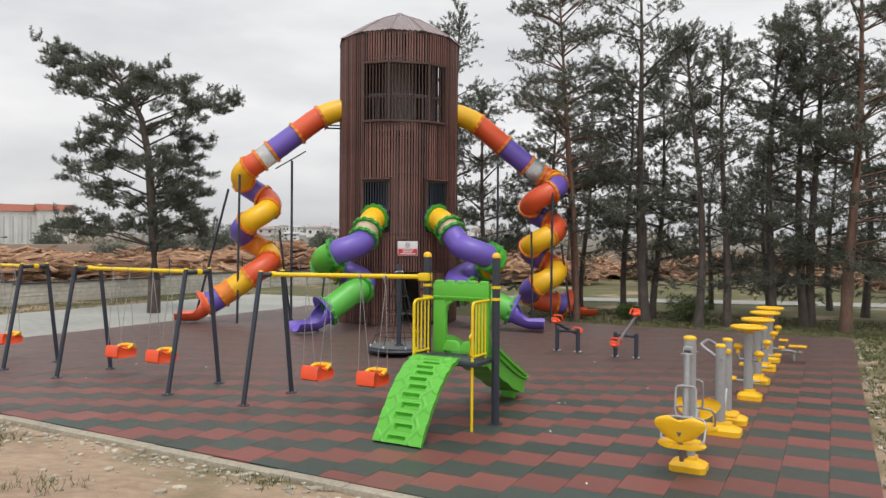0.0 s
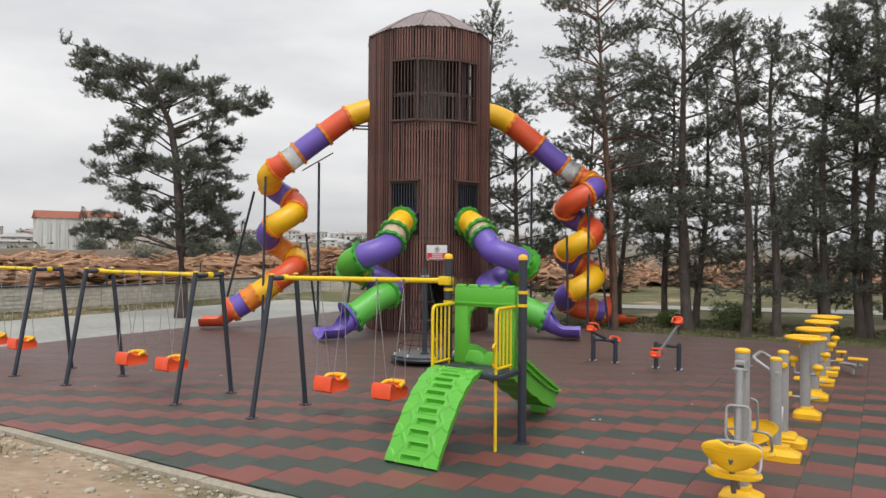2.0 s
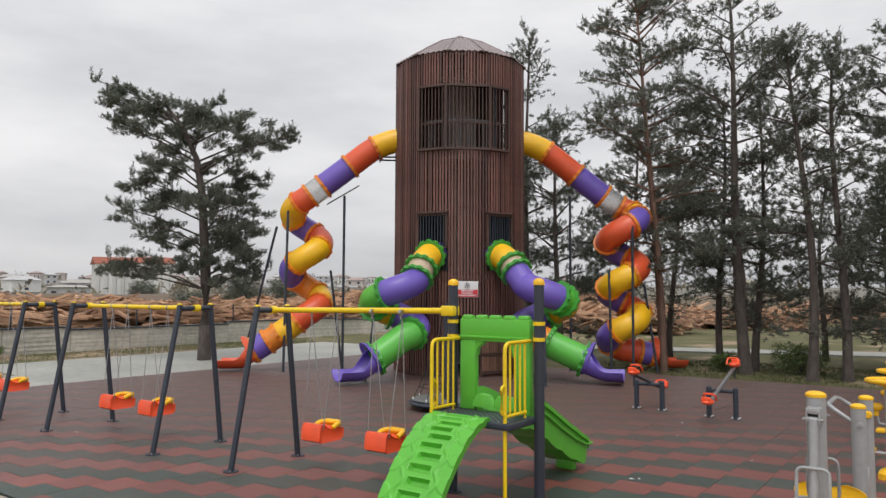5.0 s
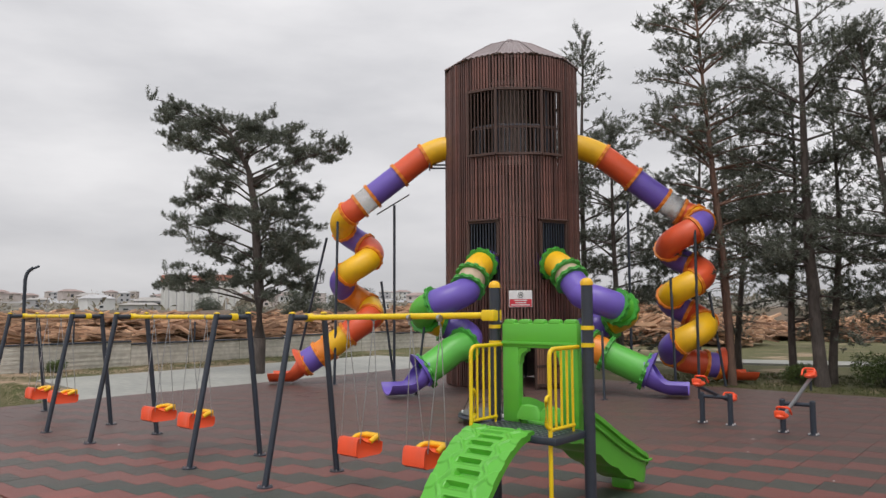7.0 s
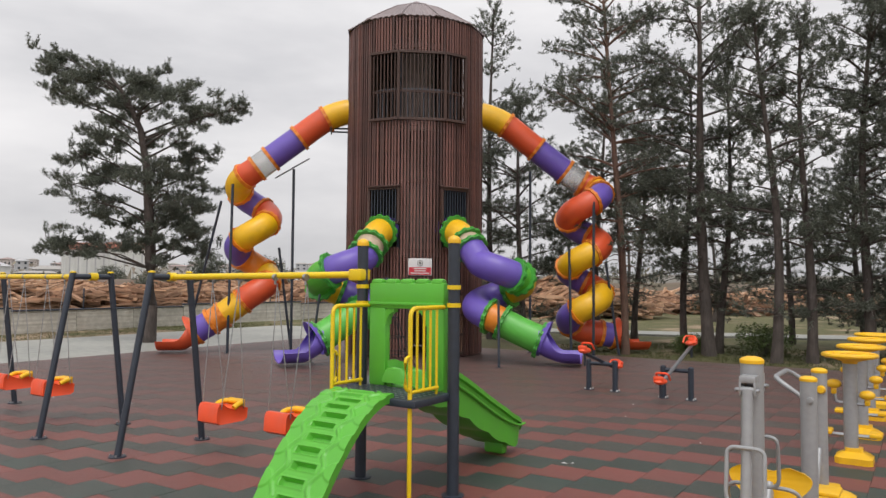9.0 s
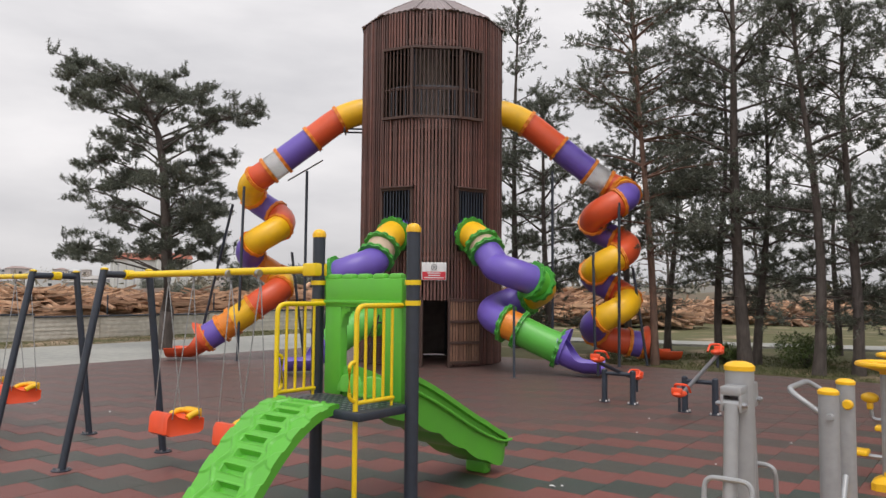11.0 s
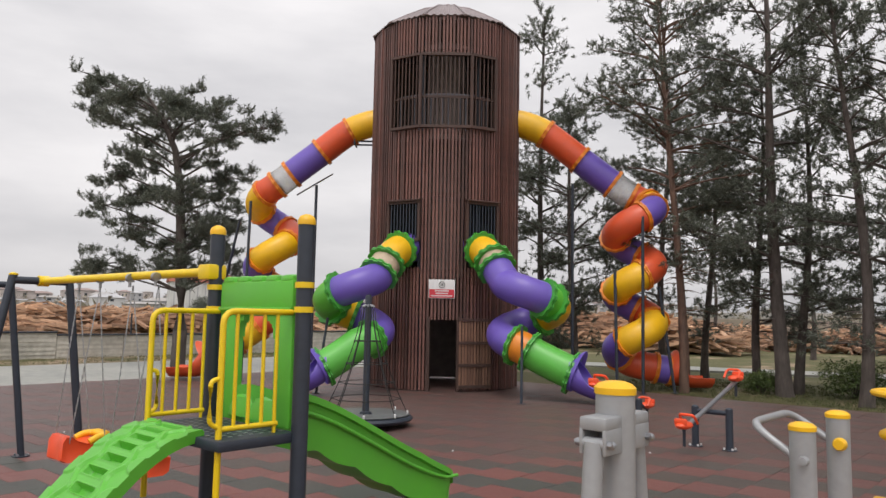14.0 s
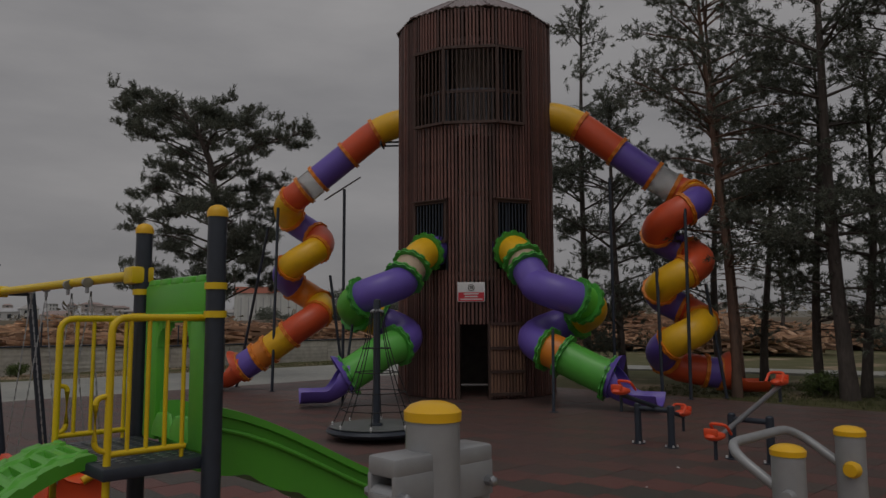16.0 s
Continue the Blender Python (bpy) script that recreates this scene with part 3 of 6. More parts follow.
def slide_line(exit_angle, straight, turn, sense, radius, end_len, end_angle_len=None):
    """The centre line of a tube: out of the tower, a drop, a helix and a run-out.
    straight: pairs of distance from the axis and height; turn: degrees; sense: -1 clockwise from above."""
    c = Vector((*TC, 0))
    way = polar(exit_angle, 1.0)
    ctrl = [c + way * r + Vector((0, 0, z)) for r, z in straight]
    pts = []
    for k in range(len(ctrl) - 1):                       # Catmull-Rom through the straight part
        p0, p1, p2, p3 = ctrl[max(k - 1, 0)], ctrl[k], ctrl[k + 1], ctrl[min(k + 2, len(ctrl) - 1)]
        for j in range(10):
            t = j / 10
            pts.append(0.5 * (2 * p1 + (p2 - p0) * t + (2 * p0 - 5 * p1 + 4 * p2 - p3) * t * t + (3 * p1 - p0 - 3 * p2 + p3) * t ** 3))
    h0 = ctrl[-1]
    normal = Vector((way.y, -way.x, 0)) * (1 if sense < 0 else -1)
    centre = h0 + normal * radius
    start = math.atan2(h0.y - centre.y, h0.x - centre.x)
    z_end = end_len[1]
    n = int(turn / 6)
    for k in range(n + 1):
        a = start + sense * radians(turn) * k / n
        pts.append(Vector((centre.x + radius * math.cos(a), centre.y + radius * math.sin(a), h0.z + (z_end - h0.z) * k / n)))
    d = (pts[-1] - pts[-2])
    flat = Vector((d.x, d.y, 0)).normalized()
    last = pts[-1]
    for k in range(1, 13):
        t = k / 12
        drop = (z_end - end_len[2]) * (1.15 * t - 0.15 * t * t)
        pts.append(last + flat * end_len[0] * t - Vector((0, 0, drop)))
    return smooth_line(pts), flat


def tube_slide(name, label, line, flat, colours, flange, chute, r=0.36, flange_extra=0.055):
    """colours: pairs of share of the length and material, in order; chute: its material."""
    root = thing(name, label, "slide", "tube slides of the tower")
    total = sum(s for s, _ in colours)
    i, acc = 0, 0.0
    for s, mat in colours:
        acc += s
        j = min(len(line) - 1, round(acc / total * (len(line) - 1)))
        bm = bmesh.new()
        sweep(bm, line[i:j + 1], r, 24, r - 0.02)
        part("tube_section", bm, mat, root)
        d = (line[min(j + 1, len(line) - 1)] - line[j - 1]).normalized()
        s_, u_ = frames_along([line[j - 1], line[j], line[j] + d])[1]
        bm = bmesh.new()
        rows = []
        for e, out in ((-0.045, 0.0), (-0.045, 1.0), (-0.012, 1.0), (-0.006, 0.72), (0.006, 0.72), (0.012, 1.0), (0.045, 1.0), (0.045, 0.0)):
            rows.append([bm.verts.new(line[j] + d * e + (r - 0.005 + (flange_extra * (0.84 + 0.16 * math.copysign(1, math.cos(k * math.pi / 3 + 0.1))) + 0.005) * out)
                                      * (math.cos(2 * math.pi * k / 72) * s_ + math.sin(2 * math.pi * k / 72) * u_)) for k in range(72)])
        for p, q in zip(rows, rows[1:]):
            for k in range(72):
                bm.faces.new((p[k], p[(k + 1) % 72], q[(k + 1) % 72], q[k]))
        bmesh.ops.recalc_face_normals(bm, faces=bm.faces)
        part("flange", bm, flange, root)
        i = j
    # the open run-out: a trough with high cheeks that sink towards its lip
    end, d = line[-1], (line[-1] - line[-3]).normalized()
    bm = bmesh.new()
    rows = []
    for k in range(15):
        t = k / 14
        drop = min(0.0, d.z) * 1.25 * (t - 0.5 * t * t)
        p = end + flat * 1.0 * t + Vector((0, 0, drop))
        p.z = max(p.z, r + 0.07)
        side = Vector((-flat.y, flat.x, 0))
        cheek = 168 - 92 * ease(t, 0.0, 0.5) ** 0.8
        wide = r + 0.03 + 0.09 * math.sin(min(1.0, t * 1.6) * math.pi * 0.5) + 0.05 * ease(t, 0.75, 1.0)
        row = []
        for thick in (0.0, 0.03):
            for j in range(17):
                a = radians(-90 + cheek * (j / 8 - 1))
                row.append(bm.verts.new(p + (wide - thick) * math.cos(a) * side + Vector((0, 0, (r - thick) * math.sin(a)))))
        rows.append(row)
    for a, b in zip(rows, rows[1:]):
        for j in range(16):
            bm.faces.new((a[j], a[j + 1], b[j + 1], b[j]))
            bm.faces.new((a[17 + j], b[17 + j], b[18 + j], a[18 + j]))
        for j in (0, 16):
            bm.faces.new((a[j], b[j], b[17 + j], a[17 + j]))
    for e in (rows[0], rows[-1]):
        for j in range(16):
            bm.faces.new((e[j], e[j + 1], e[18 + j], e[17 + j]))
    bmesh.ops.recalc_face_normals(bm, faces=bm.faces)
    part("chute", bm, chute, root)
    # the flared collar at its mouth
    s_, u_ = frames_along([line[-2], line[-1], line[-1] + d])[1]
    bm = bmesh.new()
    rows = []
    for e, out in ((-0.02, 0.0), (-0.02, 0.05), (0.06, 0.15), (0.12, 0.19), (0.12, 0.15), (0.03, 0.02)):
        rows.append([bm.verts.new(end + d * e + (r + out * (0.55 + 0.45 * math.sin(2 * math.pi * k / 40))) * (math.cos(2 * math.pi * k / 40) * s_ + math.sin(2 * math.pi * k / 40) * u_)) for k in range(40)])
    for p, q in zip(rows, rows[1:]):
        for k in range(40):
            bm.faces.new((p[k], p[(k + 1) % 40], q[(k + 1) % 40], q[k]))
    bmesh.ops.recalc_face_normals(bm, faces=bm.faces)
    part("collar", bm, chute, root)
    return root


HIGH = [(1.8, 6.98), (2.1, 6.95), (2.67, 6.7), (3.45, 6.1), (4.26, 5.47), (4.68, 5.15)]
line, flat = slide_line(-140, HIGH, 720, -1, 0.46, (1.45, 1.6, 0.6))
tube_slide("tube_slide", "long spiral tube slide in yellow, orange and purple", line, flat,
           [(0.85, YELLOW), (0.95, RED), (0.95, PURPLE), (0.5, CLEAR), (0.42, RED), (0.8, YELLOW), (0.85, PURPLE), (0.85, RED), (0.95, YELLOW),
            (0.85, PURPLE), (0.85, ORANGE), (0.6, YELLOW), (0.95, RED), (0.6, YELLOW), (0.35, ORANGE), (0.5, PURPLE)], ORANGE, RED)
line, flat = slide_line(36, HIGH[:-1] + [(4.92, 5.0)], 1080, -1, 0.46, (0.95, 0.66, 0.5))
tube_slide("tube_slide", "long spiral tube slide in yellow, orange and purple beside pine trees", line, flat,
           [(0.85, YELLOW), (0.95, RED), (0.95, PURPLE), (0.5, CLEAR), (0.42, RED), (0.35, YELLOW), (0.5, PURPLE), (0.95, RED), (0.85, PURPLE), (1.0, RED),
            (0.8, YELLOW), (0.85, PURPLE), (0.6, RED), (1.0, YELLOW), (0.7, PURPLE), (0.9, RED), (0.3, PURPLE)], ORANGE, RED)
LOW = [(1.7, 3.42), (2.0, 3.4), (2.5, 3.2), (3.13, 2.62)]
low_cols = [(0.35, PURPLE), (0.5, YELLOW), (0.3, BEIGE), (1.3, PURPLE), (0.22, GREEN), (0.88, YELLOW), (1.75, PURPLE), (0.32, ORANGE), (0.85, LIGHT_GREEN)]
line, flat = slide_line(-78, LOW, 405, -1, 0.6, (0.75, 1.12, 0.62))
tube_slide("tube_slide", "short spiral tube slide with green rings and a purple chute", line, flat,
           [(0.35, PURPLE), (0.5, YELLOW), (0.3, BEIGE), (0.85, PURPLE), (0.75, GREEN), (0.5, YELLOW), (1.1, PURPLE), (0.95, LIGHT_GREEN)], DARK_GREEN, PURPLE, flange_extra=0.11)
line, flat = slide_line(-23, LOW[:-1] + [(3.28, 2.52)], 405, 1, 0.6, (1.15, 1.12, 0.6))
tube_slide("tube_slide", "short spiral tube slide with green rings ending near the seesaws", line, flat, low_cols, DARK_GREEN, PURPLE, flange_extra=0.11)

# poles that carry the tubes
def tube_pole(foot, top, r=0.038, bracket=None):
    root = thing("slide_support", "thin dark steel pole holding up a tube slide", "pole", "slide supports", at=foot)
    f = Vector(foot)
    bm = bmesh.new()
    rod(bm, (0, 0, 0), Vector(top) - f, r, seg=10)
    part("pole", bm, DARK_PAINT, root)
    bm = bmesh.new()
    lathe(bm, (0, 0, 0), [(0, 0), (0.09, 0), (0.09, 0.012), (0, 0.012)], 16)
    part("foot_plate", bm, DARK_PAINT, root)
    if bracket:
        bm = bmesh.new()
        rod(bm, Vector(bracket[0]) - f, Vector(bracket[1]) - f, 0.022, seg=8)
        part("bracket", bm, STEEL, root)
    return root


tube_pole((-2.35, -2.95, 0), (-2.35, -2.95, 5.3), 0.04, ((-2.75, -3.3, 5.02), (-2.0, -2.67, 5.62)))
tube_pole((-3.25, -4.5, 0), (-3.25, -4.42, 4.75))
tube_pole((-5.2, -4.45, 0), (-3.75, -4.4, 4.3))
tube_pole((-2.55, -2.75, 0), (-2.75, -3.1, 3.0))
tube_pole((5.3, 1.0, 0), (5.3, 1.05, 4.3))
tube_pole((4.75, 0.75, 0), (4.65, 0.85, 3.0))
tube_pole((3.35, 1.0, 0), (3.35, 1.0, 5.3))
tube_pole((5.7, 1.9, 0), (5.4, 1.7, 2.6))
tube_pole((4.5, -2.9, 0), (4.4, -2.75, 1.6), 0.03)
tube_pole((0.2, -4.8, 0), (0.35, -4.65, 1.7), 0.03)

# steel tray bolted under the mouth of the long slide
tray = thing("slide_bracket", "small dark steel bracket under the slide mouth", "bracket", at=(0, 0, 0))
for z in (6.38, 6.48):
    bm = bmesh.new()
    p, q = polar(-140, TR + 0.02, z, TC), polar(-140, TR + 0.5, z, TC)
    rod(bm, p, q, 0.025, seg=8)
    part("arm", bm, DARK_PAINT, tray)
bm = bmesh.new()
box(bm, polar(-140, TR + 0.5, 6.43, TC), (0.04, 0.5, 0.16), Matrix.Rotation(radians(-140), 3, "Z"), 0.005)
part("end_plate", bm, DARK_PAINT, tray)


# ---- swings ----
LEG_R, TOPZ = 0.04, 2.08


def a_frame(root, x):
    """Two leaning legs joined by a level pipe, with yellow caps and foot plates."""
    for fy, ty in ((-13.21, -12.83), (-12.05, -12.3)):
        bm = bmesh.new()
        rod(bm, (x, fy, 0), (x, ty, TOPZ + 0.03), LEG_R, seg=14)
        leg = part("leg", bm, DARK_PAINT, root)
        bm = bmesh.new()
        lathe(bm, (x, ty, TOPZ + 0.02), [(LEG_R + 0.003, 0), (LEG_R + 0.003, 0.014), (0.02, 0.024), (0, 0.026)], 14)
        part("cap", bm, YELLOW_PAINT, leg)
        bm = bmesh.new()
        lathe(bm, (x, fy, 0), [(0, 0), (0.1, 0), (0.1, 0.012), (0, 0.012)], 18)
        part("foot_plate", bm, DARK_PAINT, leg)
        for k in range(4):
            bm = bmesh.new()
            rod(bm, polar(45 + 90 * k, 0.075, 0.01, (x, fy)), polar(45 + 90 * k, 0.075, 0.035, (x, fy)), 0.012, seg=6)
            part("bolt", bm, STEEL, leg)
    bm = bmesh.new()
    rod(bm, (x, -12.83, TOPZ - 0.03), (x, -12.3, TOPZ - 0.03), LEG_R * 0.95, seg=14)
    part("cross_pipe", bm, DARK_PAINT, root)
    bm = bmesh.new()
    rod(bm, (x, -12.6, TOPZ - 0.03), (x, -12.5, TOPZ - 0.03), LEG_R + 0.014, seg=14)
    part("collar", bm, YELLOW_PAINT, root)


def chain(root, a, b):
    """A chain of upright and flat links."""
    a, b = Vector(a), Vector(b)
    n = int((b - a).length / 0.034)
    bm = bmesh.new()
    for k in range(n):
        p = a + (b - a) * (k + 0.5) / n
        w = (0.012, 0.0035) if k % 2 else (0.0035, 0.012)
        box(bm, p, (w[0], w[1], 0.042))
    return part("chain", bm, CHAIN, root, smooth=False)


def swing_seat(x, y, yaw=0.0, z=0.44):
    """A toddler seat: a moulded orange-red tub with a yellow ribbed guard, on four chains."""
    root = thing("toddler_swing", "orange red toddler swing seat with a yellow guard on chains", "swing", "toddler swings", at=(x, y, 0), rz=yaw)
    bm = bmesh.new()
    outline = [(-0.235, -0.03), (-0.225, 0.13), (-0.195, 0.18), (-0.145, 0.18), (-0.09, 0.135), (0.0, 0.1), (0.1, 0.12), (0.17, 0.11), (0.235, 0.09), (0.225, -0.03), (0.17, -0.06), (-0.18, -0.06)]
    ring = []
    for side, inset in ((-0.155, 0.8), (-0.165, 0.95), (-0.12, 1.0), (-0.1, 0.97), (0.1, 0.97), (0.12, 1.0), (0.165, 0.95), (0.155, 0.8)):
        ring.append([bm.verts.new((px * inset, side, z + 0.03 + (pz - 0.03) * inset)) for px, pz in outline])
    for r0, r1 in zip(ring, ring[1:]):
        for k in range(len(outline)):
            j = (k + 1) % len(outline)
            bm.faces.new((r0[k], r0[j], r1[j], r1[k]))
    bm.faces.new(ring[0])
    bm.faces.new(ring[-1])
    bmesh.ops.recalc_face_normals(bm, faces=bm.faces)
    part("tub", bm, SEAT_RED, root)
    bm = bmesh.new()
    sweep(bm, rounded([(0.02, -0.155, z + 0.11), (0.09, -0.155, z + 0.145), (0.18, -0.13, z + 0.15), (0.18, 0.13, z + 0.15), (0.09, 0.155, z + 0.145), (0.02, 0.155, z + 0.11)], 0.05), 0.032, 10)
    guard = part("guard", bm, YELLOW, root)
    for k in range(6):
        bm = bmesh.new()
        box(bm, (0.195, -0.105 + 0.042 * k, z + 0.12), (0.055, 0.026, 0.13), bevel=0.006)
        part("rib", bm, YELLOW, guard)
    for side in (-1, 1):
        chain(root, (-0.16, side * 0.165, z + 0.12), (0.0, side * 0.23, TOPZ - 0.1))
        chain(root, (0.16, side * 0.165, z + 0.09), (0.0, side * 0.23, TOPZ - 0.1))
    return root


def swing_bar(root, x0, x1, y=-12.55):
    bm = bmesh.new()
    rod(bm, (x0, y, TOPZ - 0.03), (x1, y, TOPZ - 0.03), 0.036, seg=14)
    part("top_bar", bm, YELLOW_PAINT, root, "yellow painted steel bar")


def hangers(root, xs, y=-12.55):
    for x in xs:
        for s in (-0.23, 0.23):
            bm = bmesh.new()
            rod(bm, (x + s, y, TOPZ - 0.03), (x + s, y, TOPZ - 0.11), 0.014, seg=8)
            rod(bm, (x + s - 0.018, y, TOPZ - 0.03), (x + s + 0.018, y, TOPZ - 0.03), 0.039, seg=12)
            part("hanger", bm, STEEL, root)


SEAT_YAW = 90
for x0, x1, seats in ((0.64, 3.63, (1.6, 2.7)), (-4.05, -1.06, (-3.1, -2.0))):
    sw = thing("swing_set", "swing frame with dark leaning legs and a yellow bar", "swing", "swing sets")
    a_frame(sw, x0)
    a_frame(sw, x1)
    swing_bar(sw, x0 - 0.05, x1 + 0.05)
    hangers(sw, seats)
    for s in seats:
        swing_seat(s, -12.55, SEAT_YAW)
sw = thing("swing_set", "swing frame whose yellow bar ends at the play tower", "swing", "swing sets")
a_frame(sw, 5.33)
bm = bmesh.new()
rod(bm, (5.33, -12.55, TOPZ - 0.03), (8.1, -12.33, TOPZ + 0.0), 0.036, seg=14)
part("top_bar", bm, YELLOW_PAINT, sw, "yellow painted steel bar")
bm = bmesh.new()
box(bm, (8.1, -12.3, TOPZ), (0.17, 0.16, 0.12), bevel=0.015)
part("end_clamp", bm, YELLOW_PAINT, sw)
hangers(sw, (6.2, 7.25), -12.45)
swing_seat(6.2, -12.45, SEAT_YAW)
swing_seat(7.25, -12.42, SEAT_YAW)

# ---- small play tower with climbing ramp and slide ----
PX0, PX1, PY = 8.13, 9.26, -12.28
PLAT = 0.96
play = thing("play_tower", "small play tower with two dark posts and yellow rails", "play tower")
for x in (PX0, PX1):
    bm = bmesh.new()
    rod(bm, (x, PY, 0), (x, PY, 2.4), 0.057, seg=24)
    post = part("post", bm, DARK_PAINT, play)
    bm = bmesh.new()
    lathe(bm, (x, PY, 2.38), [(0.062, 0), (0.064, 0.03), (0.05, 0.06), (0.02, 0.075), (0, 0.077)], 24)
    part("cap", bm, YELLOW, post)
    for z in (1.96, 1.79):
        bm = bmesh.new()
        rod(bm, (x, PY, z - 0.02), (x, PY, z + 0.02), 0.067, seg=24)
        part("collar", bm, YELLOW_PAINT, post)
    bm = bmesh.new()
    lathe(bm, (x, PY, 0), [(0, 0), (0.11, 0), (0.11, 0.012), (0, 0.012)], 20)
    part("foot_plate", bm, DARK_PAINT, post)
bm = bmesh.new()
box(bm, ((PX0 + PX1) / 2, PY - 0.31, PLAT - 0.035), (PX1 - PX0 - 0.02, 0.6, 0.07), bevel=0.012)
part("platform", bm, DARK_PAINT, play, "dark perforated steel platform")
bm = bmesh.new()
for i in range(14):
    for j in range(7):
        box(bm, (PX0 + 0.12 + i * 0.069, PY - 0.55 + j * 0.08, PLAT + 0.004), (0.02, 0.035, 0.004))
part("platform_grip", bm, STEEL, play)["kind"] = "stuff"

# rails at both sides of the platform
for x, s in ((PX0 + 0.1, -1), (PX1 - 0.1, 1)):
    y0, y1 = PY - 0.56, PY
    rail = new("rail")
    rail.parent = play
    bm = bmesh.new()
    low = 0.0 if s > 0 else 0.45
    sweep(bm, rounded([(x, y0, low), (x, y0, 1.77), (x, y1 - 0.02, 1.77)], 0.09), 0.021, 12)
    part("rail_pipe", bm, YELLOW_PAINT, rail)
    bm = bmesh.new()
    sweep(bm, rounded([(x, y0, 1.02), (x, y1 - 0.12, 1.02)], 0.02), 0.018, 10)
    part("bottom_pipe", bm, YELLOW_PAINT, rail)
    for k in range(4):
        yy = y0 + 0.105 * (k + 1)
        bm = bmesh.new()
        rod(bm, (x, yy, 1.02 if k < 3 else 0.92), (x, yy, 1.77), 0.013, seg=10)
        part("bar", bm, YELLOW_PAINT, rail)
    bm = bmesh.new()
    out = -0.07 if s > 0 else 0.06
    sweep(bm, rounded([(x, y0, 1.34), (x, y0 + out, 1.33), (x, y0 + out, 1.06), (x, y0, 1.03)], 0.05), 0.016, 10)
    part("grip", bm, YELLOW_PAINT, rail)

# arched green panel at the head of the slide
arch = new("arch_panel")
arch.parent = play
CX = (PX0 + PX1) / 2
bm = bmesh.new()
box(bm, (CX, PY + 0.03, 1.87), (0.92, 0.1, 0.26), bevel=0.02)
for k in range(5):
    box(bm, (CX - 0.37 + 0.185 * k, PY + 0.03, 2.005), (0.15, 0.092, 0.07), bevel=0.028)
box(bm, (CX, PY - 0.024, 1.79), (0.92, 0.02, 0.03), bevel=0.005)
part("crenellated_lintel", bm, GREEN, arch)
for s in (-1, 1):
    bm = bmesh.new()
    box(bm, (CX + s * 0.355, PY + 0.03, 1.36), (0.21, 0.09, 0.8), bevel=0.02)
    for j in range(5):
        a = radians(18 * j)
        box(bm, (CX + s * (0.27 - 0.13 * (1 - math.cos(a))), PY + 0.03, 1.74 - 0.13 * (1 - math.sin(a))), (0.06, 0.084 - 0.004 * j, 0.06))
    part("jamb", bm, GREEN, arch)

# climbing ramp: a curved board with pockets and raised wavy edges
ramp = new("climbing_ramp")
ramp.parent = play
ramp["label"] = "bright green moulded climbing ramp with foot holes"
RX0, RX1 = 8.26, 8.98
foot, head = Vector((0, -13.93, 0.02)), Vector((0, PY - 0.55, PLAT + 0.03))


def ramp_point(t, lift=0.0):
    """A bowed line from the floor to the platform, steep at the foot."""
    y = foot.y + (head.y - foot.y) * t
    z = foot.z + (head.z - foot.z) * math.sin(t * math.pi / 2) ** 0.92
    dy, dz = head.y - foot.y, (head.z - foot.z) * 1.3 * math.cos(t * math.pi / 2)
    n = Vector((0, -dz, dy)).normalized()
    return Vector((0, y, z)) + n * lift


bm = bmesh.new()
NU, NT = 64, 230


rows = []
for j in range(NT + 1):
    t = j / NT
    row = []
    for i in range(NU + 1):
        u = i / NU
        x = RX0 + (RX1 - RX0) * u
        step = t * 12 + 0.2
        cell, mid = step % 1.0, 0.5 + (0.035 if int(step) % 2 else -0.035)
        hole = ease(0.19 - abs(u - mid), 0.0, 0.03) * ease(0.26 - abs(cell - 0.5), 0.0, 0.1) * ease(0.5 - abs(t - 0.5), 0.015, 0.025)
        lip = ease(0.225 - abs(u - mid), 0.0, 0.02) * ease(0.36 - abs(cell - 0.5), 0.0, 0.08)
        ridge = 0.285 + 0.05 * math.sin((t * 6 + (0.1 if u < 0.5 else 0.6)) * 2 * math.pi)
        wave = ease(0.036 - abs(abs(u - 0.5) - ridge), 0.0, 0.016)
        lobe_t = ((t * 6 + (0.35 if u < 0.5 else 0.85)) % 1.0 - 0.5) / 6
        lobe = ease(1.0 - math.hypot((0.5 - abs(u - 0.5)) / 0.15, lobe_t / 0.052), 0.0, 0.14)
        lift = 0.006 * lip + 0.016 * wave * (1 - lobe) + 0.012 * lobe - 0.055 * hole
        row.append(bm.verts.new(ramp_point(t, lift) + Vector((x, 0, 0))))
    rows.append(row)
for a, b in zip(rows, rows[1:]):
    for i in range(NU):
        bm.faces.new((a[i], a[i + 1], b[i + 1], b[i]))
skirt = []
for j in range(NT + 1):
    p = ramp_point(j / NT, -0.07)
    skirt.append((bm.verts.new(p + Vector((RX0 + 0.01, 0, 0))), bm.verts.new(p + Vector((RX1 - 0.01, 0, 0)))))
for j in range(NT):
    bm.faces.new((rows[j][0], rows[j + 1][0], skirt[j + 1][0], skirt[j][0]))
    bm.faces.new((rows[j][NU], skirt[j][1], skirt[j + 1][1], rows[j + 1][NU]))
    bm.faces.new((skirt[j][0], skirt[j + 1][0], skirt[j + 1][1], skirt[j][1]))
bmesh.ops.recalc_face_normals(bm, faces=bm.faces)
part("ramp_board", bm, GREEN, ramp)
# green slide with rolled rims and a waist
sl = new("slide")
sl.parent = play
sl["label"] = "bright green moulded plastic slide"


